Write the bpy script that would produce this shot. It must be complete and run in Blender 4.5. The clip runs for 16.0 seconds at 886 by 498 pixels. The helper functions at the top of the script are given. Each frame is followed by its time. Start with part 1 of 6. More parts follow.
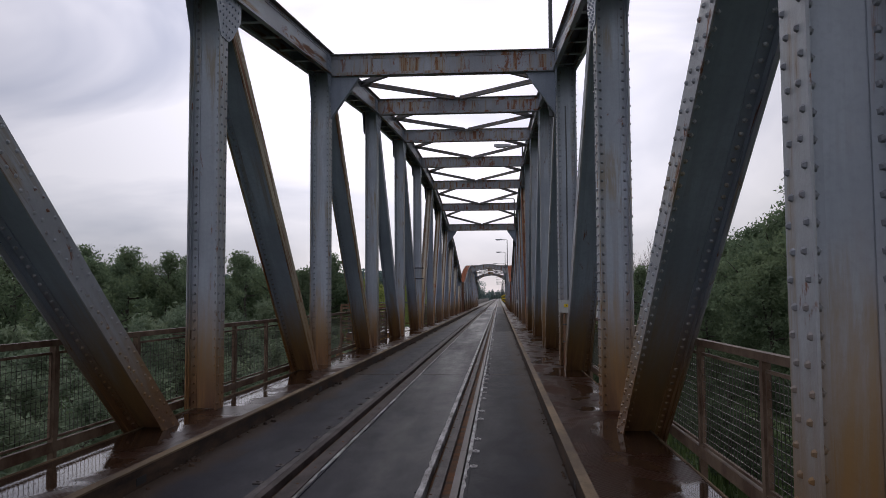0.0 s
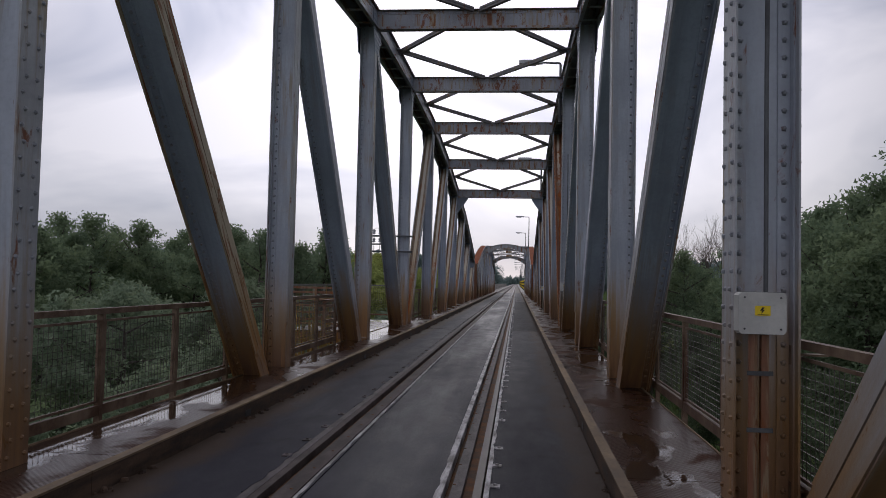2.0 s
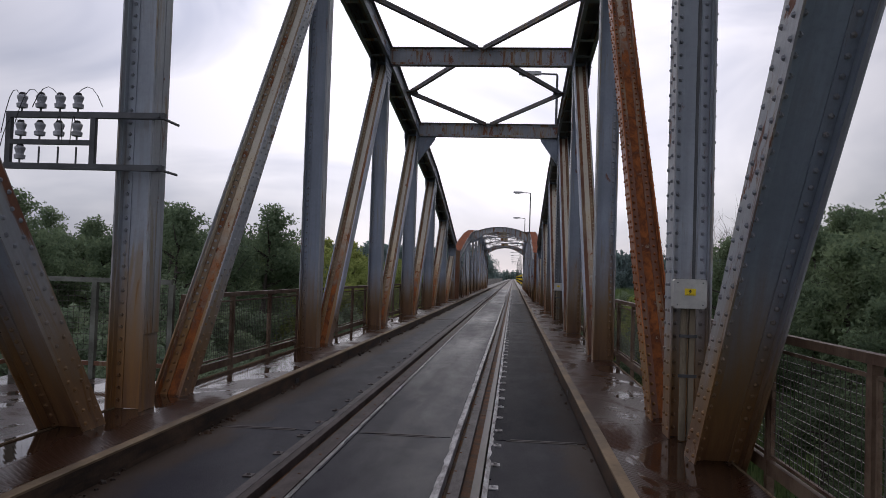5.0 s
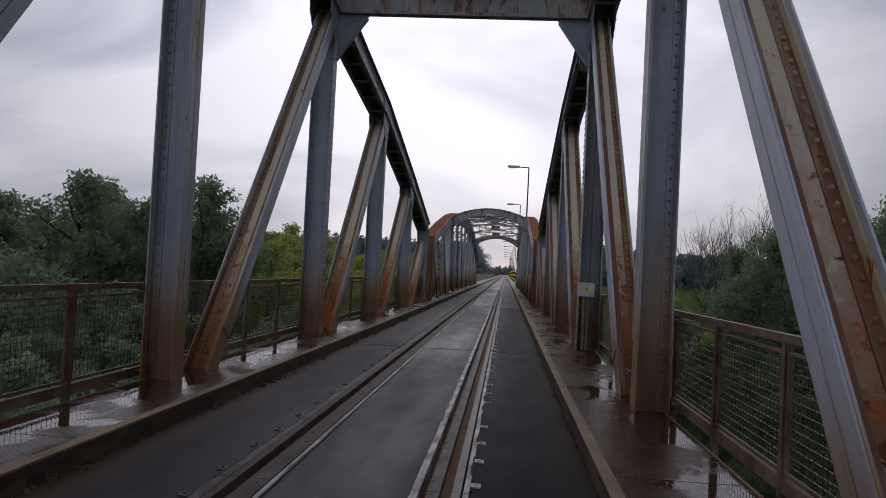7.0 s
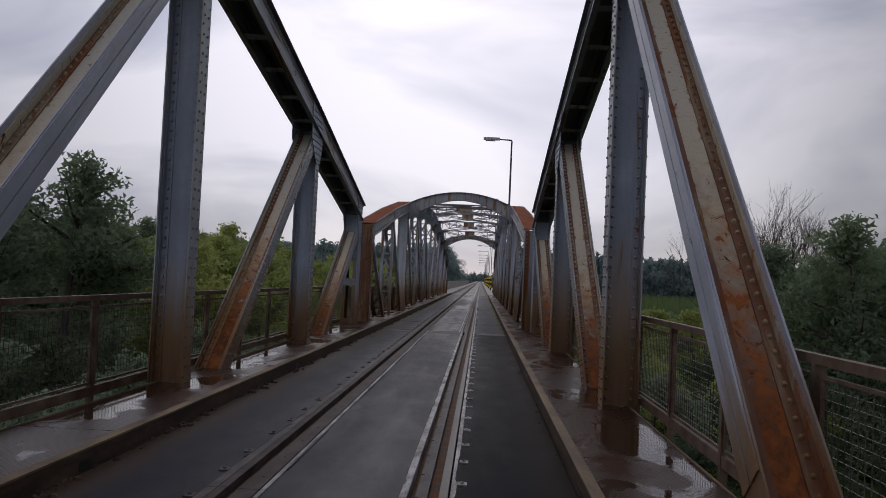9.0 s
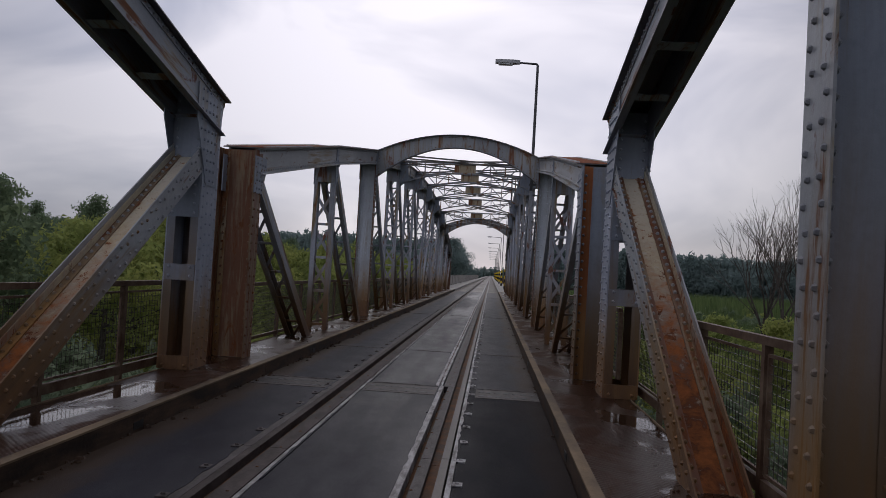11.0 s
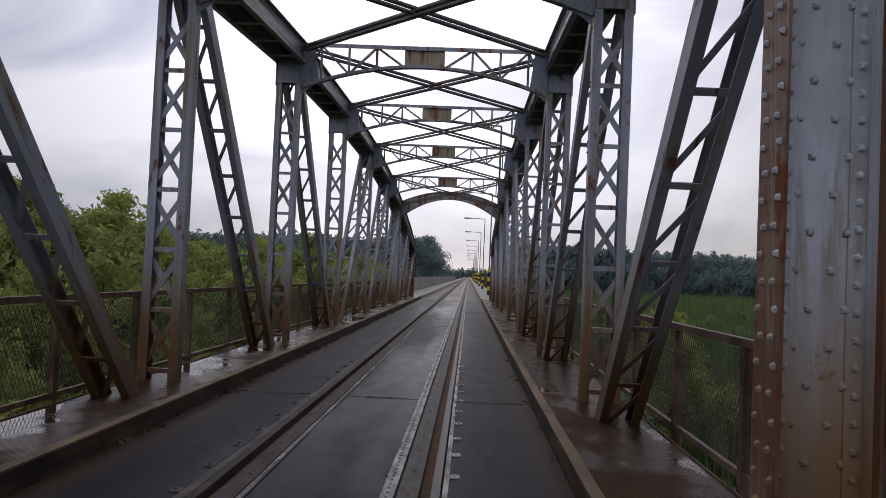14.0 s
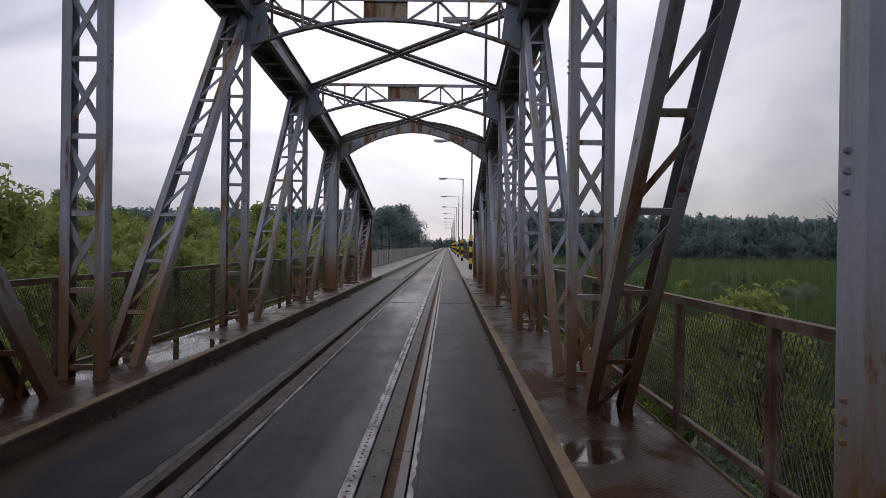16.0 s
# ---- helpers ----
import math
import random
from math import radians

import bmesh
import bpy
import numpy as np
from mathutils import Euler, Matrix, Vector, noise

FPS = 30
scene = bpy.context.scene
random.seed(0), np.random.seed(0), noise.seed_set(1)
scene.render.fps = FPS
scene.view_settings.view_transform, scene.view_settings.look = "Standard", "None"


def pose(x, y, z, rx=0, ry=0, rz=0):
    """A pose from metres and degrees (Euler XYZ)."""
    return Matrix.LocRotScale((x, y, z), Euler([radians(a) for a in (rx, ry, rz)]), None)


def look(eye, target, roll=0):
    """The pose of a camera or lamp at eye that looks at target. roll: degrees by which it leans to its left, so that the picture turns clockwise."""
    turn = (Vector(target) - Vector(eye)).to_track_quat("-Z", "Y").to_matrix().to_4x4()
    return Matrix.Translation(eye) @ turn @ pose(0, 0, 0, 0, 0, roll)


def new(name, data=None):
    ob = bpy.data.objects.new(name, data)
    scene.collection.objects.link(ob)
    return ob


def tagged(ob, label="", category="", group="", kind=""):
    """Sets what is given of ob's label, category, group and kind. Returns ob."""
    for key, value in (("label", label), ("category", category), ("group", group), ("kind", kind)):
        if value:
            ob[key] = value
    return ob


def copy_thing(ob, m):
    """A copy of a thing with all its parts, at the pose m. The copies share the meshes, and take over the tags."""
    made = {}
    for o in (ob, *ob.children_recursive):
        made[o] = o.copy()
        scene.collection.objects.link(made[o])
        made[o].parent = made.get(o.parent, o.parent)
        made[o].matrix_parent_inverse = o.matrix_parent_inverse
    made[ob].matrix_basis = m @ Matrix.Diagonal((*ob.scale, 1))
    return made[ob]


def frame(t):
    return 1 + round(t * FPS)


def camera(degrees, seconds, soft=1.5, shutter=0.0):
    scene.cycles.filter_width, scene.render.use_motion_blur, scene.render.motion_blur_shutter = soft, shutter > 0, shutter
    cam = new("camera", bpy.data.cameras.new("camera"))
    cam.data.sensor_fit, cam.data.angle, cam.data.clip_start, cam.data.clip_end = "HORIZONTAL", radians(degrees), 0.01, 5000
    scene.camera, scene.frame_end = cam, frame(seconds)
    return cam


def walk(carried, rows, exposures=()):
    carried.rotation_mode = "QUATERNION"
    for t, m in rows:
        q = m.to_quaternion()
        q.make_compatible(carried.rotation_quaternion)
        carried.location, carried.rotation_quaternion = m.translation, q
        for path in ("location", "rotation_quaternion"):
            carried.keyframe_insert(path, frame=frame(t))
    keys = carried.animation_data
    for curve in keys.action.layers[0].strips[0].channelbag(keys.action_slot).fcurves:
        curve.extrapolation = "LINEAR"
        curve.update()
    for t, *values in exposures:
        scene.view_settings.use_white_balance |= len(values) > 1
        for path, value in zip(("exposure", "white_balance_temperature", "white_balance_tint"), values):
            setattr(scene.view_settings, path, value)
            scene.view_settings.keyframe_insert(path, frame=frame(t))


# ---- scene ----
cam = camera(59.42, 16.0, soft=0.8)
PATH = [
    (0.0, 1.161, 2.539, 1.544, 4.11, 3.59, 0.29),
    (0.5, 1.117, 5.275, 1.555, 3.59, 3.36, 1.00),
    (1.0, 1.080, 8.016, 1.541, 4.36, 3.40, 0.84),
    (1.5, 1.079, 10.782, 1.516, 5.27, 3.07, -0.28),
    (2.0, 1.048, 13.613, 1.504, 5.42, 2.40, -1.26),
    (2.5, 0.997, 16.615, 1.514, 7.23, 0.68, -1.34),
    (3.0, 0.967, 19.434, 1.506, 7.22, -0.54, 0.41),
    (3.5, 0.993, 22.352, 1.500, 7.23, 1.01, -0.38),
    (4.0, 1.028, 25.259, 1.494, 4.92, 1.43, -1.03),
    (4.5, 1.012, 28.111, 1.509, 4.91, 2.02, -1.61),
    (7.0, 1.051, 42.975, 1.475, 4.63, 1.58, -2.94),
    (7.5, 1.076, 45.902, 1.469, 2.51, 2.54, -1.96),
    (8.0, 1.056, 48.972, 1.475, 1.92, 2.61, -0.36),
    (8.5, 1.048, 52.020, 1.492, 1.88, 2.32, -0.92),
    (9.0, 0.988, 55.024, 1.504, 2.78, 2.18, -2.60),
    (9.5, 1.002, 58.140, 1.499, 2.99, 1.21, -1.37),
    (12.0, 1.088, 72.957, 1.452, 3.82, 1.98, -4.38),
    (12.5, 1.045, 75.932, 1.445, 3.90, 1.72, -3.36),
    (13.0, 1.003, 78.920, 1.468, 1.59, 2.42, -2.31),
    (13.5, 0.924, 81.820, 1.466, 2.36, 2.21, -2.04),
    (14.0, 0.954, 84.793, 1.464, 1.89, 1.92, -2.54),
    (14.5, 0.973, 87.710, 1.456, 1.79, 1.82, -3.11),
    (15.0, 1.020, 90.659, 1.469, 1.70, 1.62, -5.85),
    (15.5, 0.980, 93.499, 1.477, 3.30, -0.19, -2.50),
    (16.0, 1.058, 96.374, 1.482, 0.30, -0.21, -0.78),
]
walk(cam, [(t, pose(x, y, z, 90 + pitch, roll, yaw)) for t, x, y, z, yaw, pitch, roll in PATH],
     [(0.0, -0.06), (1.5, -0.04), (3.0, 0.06), (4.5, 0.04), (7.0, -0.22), (8.0, -0.28), (9.5, -0.33), (11.5, -0.36), (12.0, -0.22), (13.0, -0.06), (16.0, -0.02)])

# ---- world and sun: an overcast morning, the sky brightest ahead ----
world = bpy.data.worlds.new("overcast_sky")
scene.world = world
world.use_nodes = True
wn, wl = world.node_tree.nodes, world.node_tree.links
for n in list(wn):
    wn.remove(n)
w_out = wn.new("ShaderNodeOutputWorld")
w_bg = wn.new("ShaderNodeBackground")
w_sky = wn.new("ShaderNodeTexSky")
w_sky.sky_type = "NISHITA"
w_sky.sun_disc = False
w_sky.sun_elevation = radians(32)
w_sky.sun_rotation = radians(2)
w_tc = wn.new("ShaderNodeTexCoord")
w_map = wn.new("ShaderNodeMapping")
w_map.inputs["Scale"].default_value = (1.0, 1.0, 2.6)
w_n = wn.new("ShaderNodeTexNoise")
w_n.inputs["Scale"].default_value = 1.9
w_n.inputs["Detail"].default_value = 5
w_n.inputs["Roughness"].default_value = 0.5
w_n.inputs["Distortion"].default_value = 0.6
w_ramp = wn.new("ShaderNodeValToRGB")
w_ramp.color_ramp.elements[0].position = 0.37
w_ramp.color_ramp.elements[0].color = (0.43, 0.452, 0.60, 1)
w_ramp.color_ramp.elements[1].position = 0.60
w_ramp.color_ramp.elements[1].color = (0.985, 0.948, 1.055, 1)
# soft brightening of the cloud deck towards the hidden sun
w_dot = wn.new("ShaderNodeVectorMath")
w_dot.operation = "DOT_PRODUCT"
w_dot.inputs[1].default_value = (-0.02, 0.86, 0.51)
w_glow = wn.new("ShaderNodeMapRange")
w_glow.interpolation_type = "SMOOTHSTEP"
w_glow.inputs["From Min"].default_value = 0.78
w_glow.inputs["From Max"].default_value = 1.0
w_glow.inputs["To Min"].default_value = 0.78
w_glow.inputs["To Max"].default_value = 1.42
# bright sky added behind the viewer, unseen; darker cloud over the right bank
w_back = wn.new("ShaderNodeMapRange")
w_back.interpolation_type = "SMOOTHSTEP"
for w_key, w_v in zip(("From Min", "From Max", "To Min", "To Max"), (0.1, -0.6, 0.0, 0.5)):
    w_back.inputs[w_key].default_value = w_v
w_sum = wn.new("ShaderNodeMath")
w_sum.operation = "ADD"
w_sep = wn.new("ShaderNodeSeparateXYZ")
w_right = wn.new("ShaderNodeMapRange")
w_right.interpolation_type = "SMOOTHSTEP"
for w_key, w_v in zip(("From Min", "From Max", "To Min", "To Max"), (0.10, 0.5, 1.04, 0.62)):
    w_right.inputs[w_key].default_value = w_v
w_prod = wn.new("ShaderNodeMath")
w_prod.operation = "MULTIPLY"
w_mul = wn.new("ShaderNodeMixRGB")
w_mul.blend_type = "MULTIPLY"
w_mul.inputs[0].default_value = 1
w_mix = wn.new("ShaderNodeMixRGB")
w_mix.blend_type = "ADD"
w_mix.inputs[0].default_value = 0.015
wl.new(w_tc.outputs["Generated"], w_map.inputs["Vector"])
wl.new(w_map.outputs["Vector"], w_n.inputs["Vector"])
wl.new(w_n.outputs["Fac"], w_ramp.inputs["Fac"])
wl.new(w_tc.outputs["Generated"], w_dot.inputs[0])
wl.new(w_dot.outputs["Value"], w_glow.inputs["Value"])
wl.new(w_ramp.outputs["Color"], w_mul.inputs[1])
wl.new(w_dot.outputs["Value"], w_back.inputs["Value"])
wl.new(w_glow.outputs["Result"], w_sum.inputs[0])
wl.new(w_back.outputs["Result"], w_sum.inputs[1])
wl.new(w_tc.outputs["Generated"], w_sep.inputs[0])
wl.new(w_sep.outputs["X"], w_right.inputs["Value"])
wl.new(w_sum.outputs[0], w_prod.inputs[0])
wl.new(w_right.outputs["Result"], w_prod.inputs[1])
wl.new(w_prod.outputs[0], w_mul.inputs[2])
wl.new(w_mul.outputs["Color"], w_mix.inputs[1])
wl.new(w_sky.outputs["Color"], w_mix.inputs[2])
wl.new(w_mix.outputs["Color"], w_bg.inputs["Color"])
w_bg.inputs["Strength"].default_value = 0.80
wl.new(w_bg.outputs["Background"], w_out.inputs["Surface"])

sun_data = bpy.data.lights.new("sun", "SUN")
sun_data.energy, sun_data.angle, sun_data.color = 0.35, radians(30), (1.0, 0.96, 0.92)
sun = new("sun", sun_data)
sun.matrix_world = look((0, 0, 40), (0.5, -25, 24))

# ---- materials ----
def nodes_of(name):
    m = bpy.data.materials.new(name)
    m.use_nodes = True
    nt = m.node_tree
    return m, nt.nodes, nt.links, nt.nodes["Principled BSDF"]


def noise_tex(n, l, coord, scale, detail=4, rough=0.55, stretch=None, distort=0.0):
    t = n.new("ShaderNodeTexNoise")
    t.inputs["Scale"].default_value = scale
    t.inputs["Detail"].default_value = detail
    t.inputs["Roughness"].default_value = rough
    t.inputs["Distortion"].default_value = distort
    if stretch:
        mp = n.new("ShaderNodeMapping")
        mp.inputs["Scale"].default_value = stretch
        l.new(coord, mp.inputs["Vector"])
        l.new(mp.outputs["Vector"], t.inputs["Vector"])
    else:
        l.new(coord, t.inputs["Vector"])
    return t.outputs["Fac"]


def span_of(n, l, value, lo, hi, a=0.0, b=1.0):
    r = n.new("ShaderNodeMapRange")
    r.interpolation_type = "SMOOTHSTEP"
    for key, v in zip(("From Min", "From Max", "To Min", "To Max"), (lo, hi, a, b)):
        r.inputs[key].default_value = v
    l.new(value, r.inputs["Value"])
    return r.outputs["Result"]


def mixed(n, l, fac, a, b, kind="MIX"):
    m = n.new("ShaderNodeMixRGB")
    m.blend_type = kind
    for i, v in enumerate((fac, a, b)):
        if isinstance(v, (int, float)):
            m.inputs[i].default_value = v
        elif isinstance(v, tuple):
            m.inputs[i].default_value = (*v, 1)
        else:
            l.new(v, m.inputs[i])
    return m.outputs["Color"]


def calc(n, l, op, a, b):
    m = n.new("ShaderNodeMath")
    m.operation = op
    m.use_clamp = op != "MULTIPLY_ADD"
    for i, v in enumerate((a, b)):
        if isinstance(v, (int, float)):
            m.inputs[i].default_value = v
        else:
            l.new(v, m.inputs[i])
    return m.outputs[0]


def bumped(n, l, bsdf, height, strength, distance):
    b = n.new("ShaderNodeBump")
    b.inputs["Strength"].default_value = strength
    b.inputs["Distance"].default_value = distance
    l.new(height, b.inputs["Height"])
    l.new(b.outputs["Normal"], bsdf.inputs["Normal"])


def painted_steel(name, paint, rust_level, splash=1.35, streak=0.5, mud=1.0):
    """Weathered paint with rust blooms, runs along the member and, near the deck, rusty spray from the road."""
    m, n, l, bsdf = nodes_of(name)
    geo = n.new("ShaderNodeNewGeometry").outputs["Position"]
    info = n.new("ShaderNodeObjectInfo").outputs["Random"]
    tc = n.new("ShaderNodeTexCoord").outputs["Object"]
    shiftv = n.new("ShaderNodeVectorMath")
    shiftv.operation = "ADD"
    far = n.new("ShaderNodeMath")
    far.operation = "MULTIPLY"
    far.inputs[1].default_value = 37.0
    l.new(info, far.inputs[0])
    l.new(tc, shiftv.inputs[0])
    l.new(far.outputs[0], shiftv.inputs[1])
    own = shiftv.outputs[0]
    big = noise_tex(n, l, geo, 0.8, 5, 0.6)
    runs = noise_tex(n, l, own, 1.0, 7, 0.68, (6.0, 6.0, 0.5), 0.5)
    fine = noise_tex(n, l, geo, 24, 5, 0.65)
    tone = mixed(n, l, span_of(n, l, big, 0.3, 0.7), tuple(c * 0.82 for c in paint), tuple(min(1, c * 1.16) for c in paint))
    tone = mixed(n, l, span_of(n, l, runs, 0.35, 0.65, 0, 0.45), tone, tuple(c * 0.66 for c in paint))
    tone = mixed(n, l, span_of(n, l, fine, 0.4, 0.8, 0, 0.3), tone, tuple(c * 0.55 for c in paint))
    # chalky, yellowed primer showing through in long runs
    prim = calc(n, l, "MULTIPLY", span_of(n, l, runs, 0.47, 0.60, 0.0, min(1.0, 0.15 + rust_level)), span_of(n, l, big, 0.55 - 0.17 * rust_level, 0.73 - 0.15 * rust_level))
    tone = mixed(n, l, prim, tone, (0.27, 0.215, 0.135))
    # rust: runs down the member, and blooms
    rust_tone = mixed(n, l, fine, (0.065, 0.022, 0.010), (0.27, 0.085, 0.022))
    lo = 0.66 - 0.13 * streak
    run_rust = span_of(n, l, runs, lo, lo + 0.10)
    spots = noise_tex(n, l, own, 3.2, 8, 0.72, (1.5, 1.5, 0.5), 0.6)
    lo = 0.68 - 0.12 * rust_level
    bloom = span_of(n, l, spots, lo, lo + 0.08)
    rust = calc(n, l, "MAXIMUM", run_rust, bloom)
    tone = mixed(n, l, calc(n, l, "MULTIPLY", rust, 0.88), tone, rust_tone)
    # spray from the wet road
    sep = n.new("ShaderNodeSeparateXYZ")
    l.new(geo, sep.inputs[0])
    wob = n.new("ShaderNodeMath")
    wob.operation = "MULTIPLY_ADD"
    l.new(runs, wob.inputs[0])
    wob.inputs[1].default_value = -1.2
    l.new(sep.outputs["Z"], wob.inputs[2])
    spray = span_of(n, l, wob.outputs[0], -0.05 if splash > 0.8 else -0.75, splash - 0.55, 0.94, 0.0)
    # mud under 1 darkens the spray's colour, for wetter dirt and for shade
    spray_tone = mixed(n, l, span_of(n, l, runs, 0.3, 0.7), tuple(mud * c for c in (0.120, 0.046, 0.015)), tuple(mud * c for c in (0.31, 0.158, 0.052)))
    spray_tone = mixed(n, l, span_of(n, l, wob.outputs[0], -0.4, 0.5, 0.0, 0.6), spray_tone, tuple(mud * c for c in (0.33, 0.215, 0.082)))
    tone = mixed(n, l, spray, tone, spray_tone)
    l.new(tone, bsdf.inputs["Base Color"])
    rough = span_of(n, l, rust, 0, 1, 0.45, 0.85)
    l.new(rough, bsdf.inputs["Roughness"])
    bsdf.inputs["Specular IOR Level"].default_value = 0.3
    bumped(n, l, bsdf, fine, 0.35, 0.006)
    return m


GREY = (0.265, 0.302, 0.365)
M_STEEL = painted_steel("blue_grey_painted_steel", GREY, 0.38, 1.8, 0.25, 0.7)
M_STEEL_OCHRE = painted_steel("ochre_splashed_steel", GREY, 0.45, 2.6, 0.45, 0.62)
M_BEAM = painted_steel("rust_edged_beam_steel", (0.265, 0.28, 0.305), 1.22, 0.2, 0.9)
M_RUSTY = painted_steel("rust_streaked_steel", (0.22, 0.16, 0.10), 1.0, 1.7, 1.3)
M_CHORD = painted_steel("stained_chord_steel", (0.28, 0.305, 0.345), 0.95, 0.2, 0.95)
M_LATTICE = painted_steel("grey_lattice_steel", (0.345, 0.37, 0.425), 0.92, 1.9, 0.62, 0.6)
M_CHORD_PALE = painted_steel("pale_flaking_chord_paint", (0.40, 0.415, 0.43), 0.85, 0.2, 0.45)
M_END = painted_steel("end_post_paint", (0.27, 0.305, 0.36), 0.5, 2.4, 0.3, 0.55)
# chalky flange paint, lightened for the skylight that road-facing flanges catch
M_FLANGE = painted_steel("pale_chalky_flange", (0.36, 0.38, 0.40), 0.8, 1.7, 0.5, 0.8)
M_SMOOTH = painted_steel("lavender_grey_cover_paint", (0.42, 0.445, 0.51), 0.35, 1.3, 0.2, 0.8)
M_FACE = painted_steel("pale_worn_portal_face", (0.53, 0.575, 0.62), 0.42, 1.9, 0.15)
M_EDGE = painted_steel("rust_eaten_edge", (0.36, 0.30, 0.20), 1.15, 2.0, 1.3)
M_PORTAL = painted_steel("grey_yellowed_portal_paint", (0.31, 0.33, 0.345), 1.05, 0.2, 1.05)
M_POST = painted_steel("pale_worn_post_paint", (0.372, 0.408, 0.455), 0.6, 1.9, 0.22)
M_DIAG = painted_steel("slate_blue_diagonal_paint", (0.31, 0.365, 0.435), 0.3, 1.8, 0.1)
M_BRACE = painted_steel("dull_dark_brace_steel", (0.135, 0.130, 0.130), 0.7, 0.2, 0.7)
M_PALE = painted_steel("pale_blue_plate_paint", (0.40, 0.44, 0.52), 0.3, 1.5, 0.2)
M_RIVET = painted_steel("dark_rivet_paint", (0.26, 0.275, 0.30), 0.4, 1.7, 0.3, 0.8)
M_POST_WET = painted_steel("dark_wet_post_paint", (0.15, 0.16, 0.178), 0.5, 1.5, 0.3, 0.3)
M_RUSTPLATE = painted_steel("rust_brown_steel", (0.17, 0.075, 0.04), 1.1, 0.2, 0.9)
M_ORANGE = painted_steel("orange_rust_steel", (0.31, 0.10, 0.028), 0.55, 1.3, 0.5)


def eaten_web(name, upper, reach, margin):
    """Flaking cream paint, eaten by rust from the riveted edges inwards and up from the foot."""
    m, n, l, bsdf = nodes_of(name)
    tc = n.new("ShaderNodeTexCoord").outputs["Object"]
    info = n.new("ShaderNodeObjectInfo").outputs["Random"]
    geo = n.new("ShaderNodeNewGeometry").outputs["Position"]
    runs = noise_tex(n, l, geo, 1.0, 7, 0.66, (7.0, 7.0, 1.1), 0.4)
    patch = noise_tex(n, l, geo, 0.9, 6, 0.62)
    fine = noise_tex(n, l, geo, 26, 5, 0.7)
    sep = n.new("ShaderNodeSeparateXYZ")
    l.new(tc, sep.inputs[0])
    side = n.new("ShaderNodeMath")
    side.operation = "ABSOLUTE"
    l.new(sep.outputs["X"], side.inputs[0])

    def shifted(value, gain, by):
        q = n.new("ShaderNodeMath")
        q.operation = "MULTIPLY_ADD"
        l.new(by, q.inputs[0])
        q.inputs[1].default_value = gain
        l.new(value, q.inputs[2])
        return q.outputs[0]

    edge = span_of(n, l, shifted(side.outputs[0], 0.26, runs), margin, margin + 0.035)
    low = span_of(n, l, shifted(shifted(sep.outputs["Z"], -3.4, runs), -1.6, info), reach - 0.9, reach - 3.9)
    cream = mixed(n, l, span_of(n, l, patch, 0.35, 0.65), (0.55, 0.46, 0.30), (0.49, 0.45, 0.37))
    high = span_of(n, l, shifted(sep.outputs["Z"], -5.0, patch), reach - 1.2, reach + 0.8)
    tone = mixed(n, l, high, cream, upper)
    tone = mixed(n, l, span_of(n, l, fine, 0.52, 0.75, 0, 0.45), tone, (0.16, 0.085, 0.04))
    rust = mixed(n, l, span_of(n, l, runs, 0.35, 0.62), (0.075, 0.024, 0.011), (0.28, 0.090, 0.022))
    rust = mixed(n, l, span_of(n, l, fine, 0.4, 0.7, 0, 0.5), rust, (0.13, 0.045, 0.016))
    # flakes: chalky scabs of old coats, and bare rust between them
    flake = noise_tex(n, l, geo, 4.5, 9, 0.74, (2.2, 2.2, 0.6), 0.35)
    tone = mixed(n, l, span_of(n, l, flake, 0.43, 0.38, 0, 0.75), tone, (0.50, 0.47, 0.40))
    edge = calc(n, l, "MAXIMUM", edge, span_of(n, l, shifted(flake, 0.10, low), 0.595, 0.645))
    eaten = calc(n, l, "MAXIMUM", edge, calc(n, l, "MULTIPLY", low, span_of(n, l, runs, 0.30, 0.42, 0.55, 1.0)))
    tone = mixed(n, l, eaten, tone, rust)
    l.new(tone, bsdf.inputs["Base Color"])
    l.new(span_of(n, l, eaten, 0, 1, 0.5, 0.85), bsdf.inputs["Roughness"])
    bsdf.inputs["Specular IOR Level"].default_value = 0.25
    bumped(n, l, bsdf, fine, 0.5, 0.008)
    return m


M_WEB_EATEN = eaten_web("rust_eaten_cream_web", (0.50, 0.46, 0.37), 1.8, 0.205)
M_WEB_GREY = eaten_web("grey_web_rusting_from_the_foot", (0.45, 0.425, 0.355), 1.9, 0.215)
M_WEB_RED = eaten_web("orange_rusted_web", (0.38, 0.34, 0.25), 6.2, 0.15)


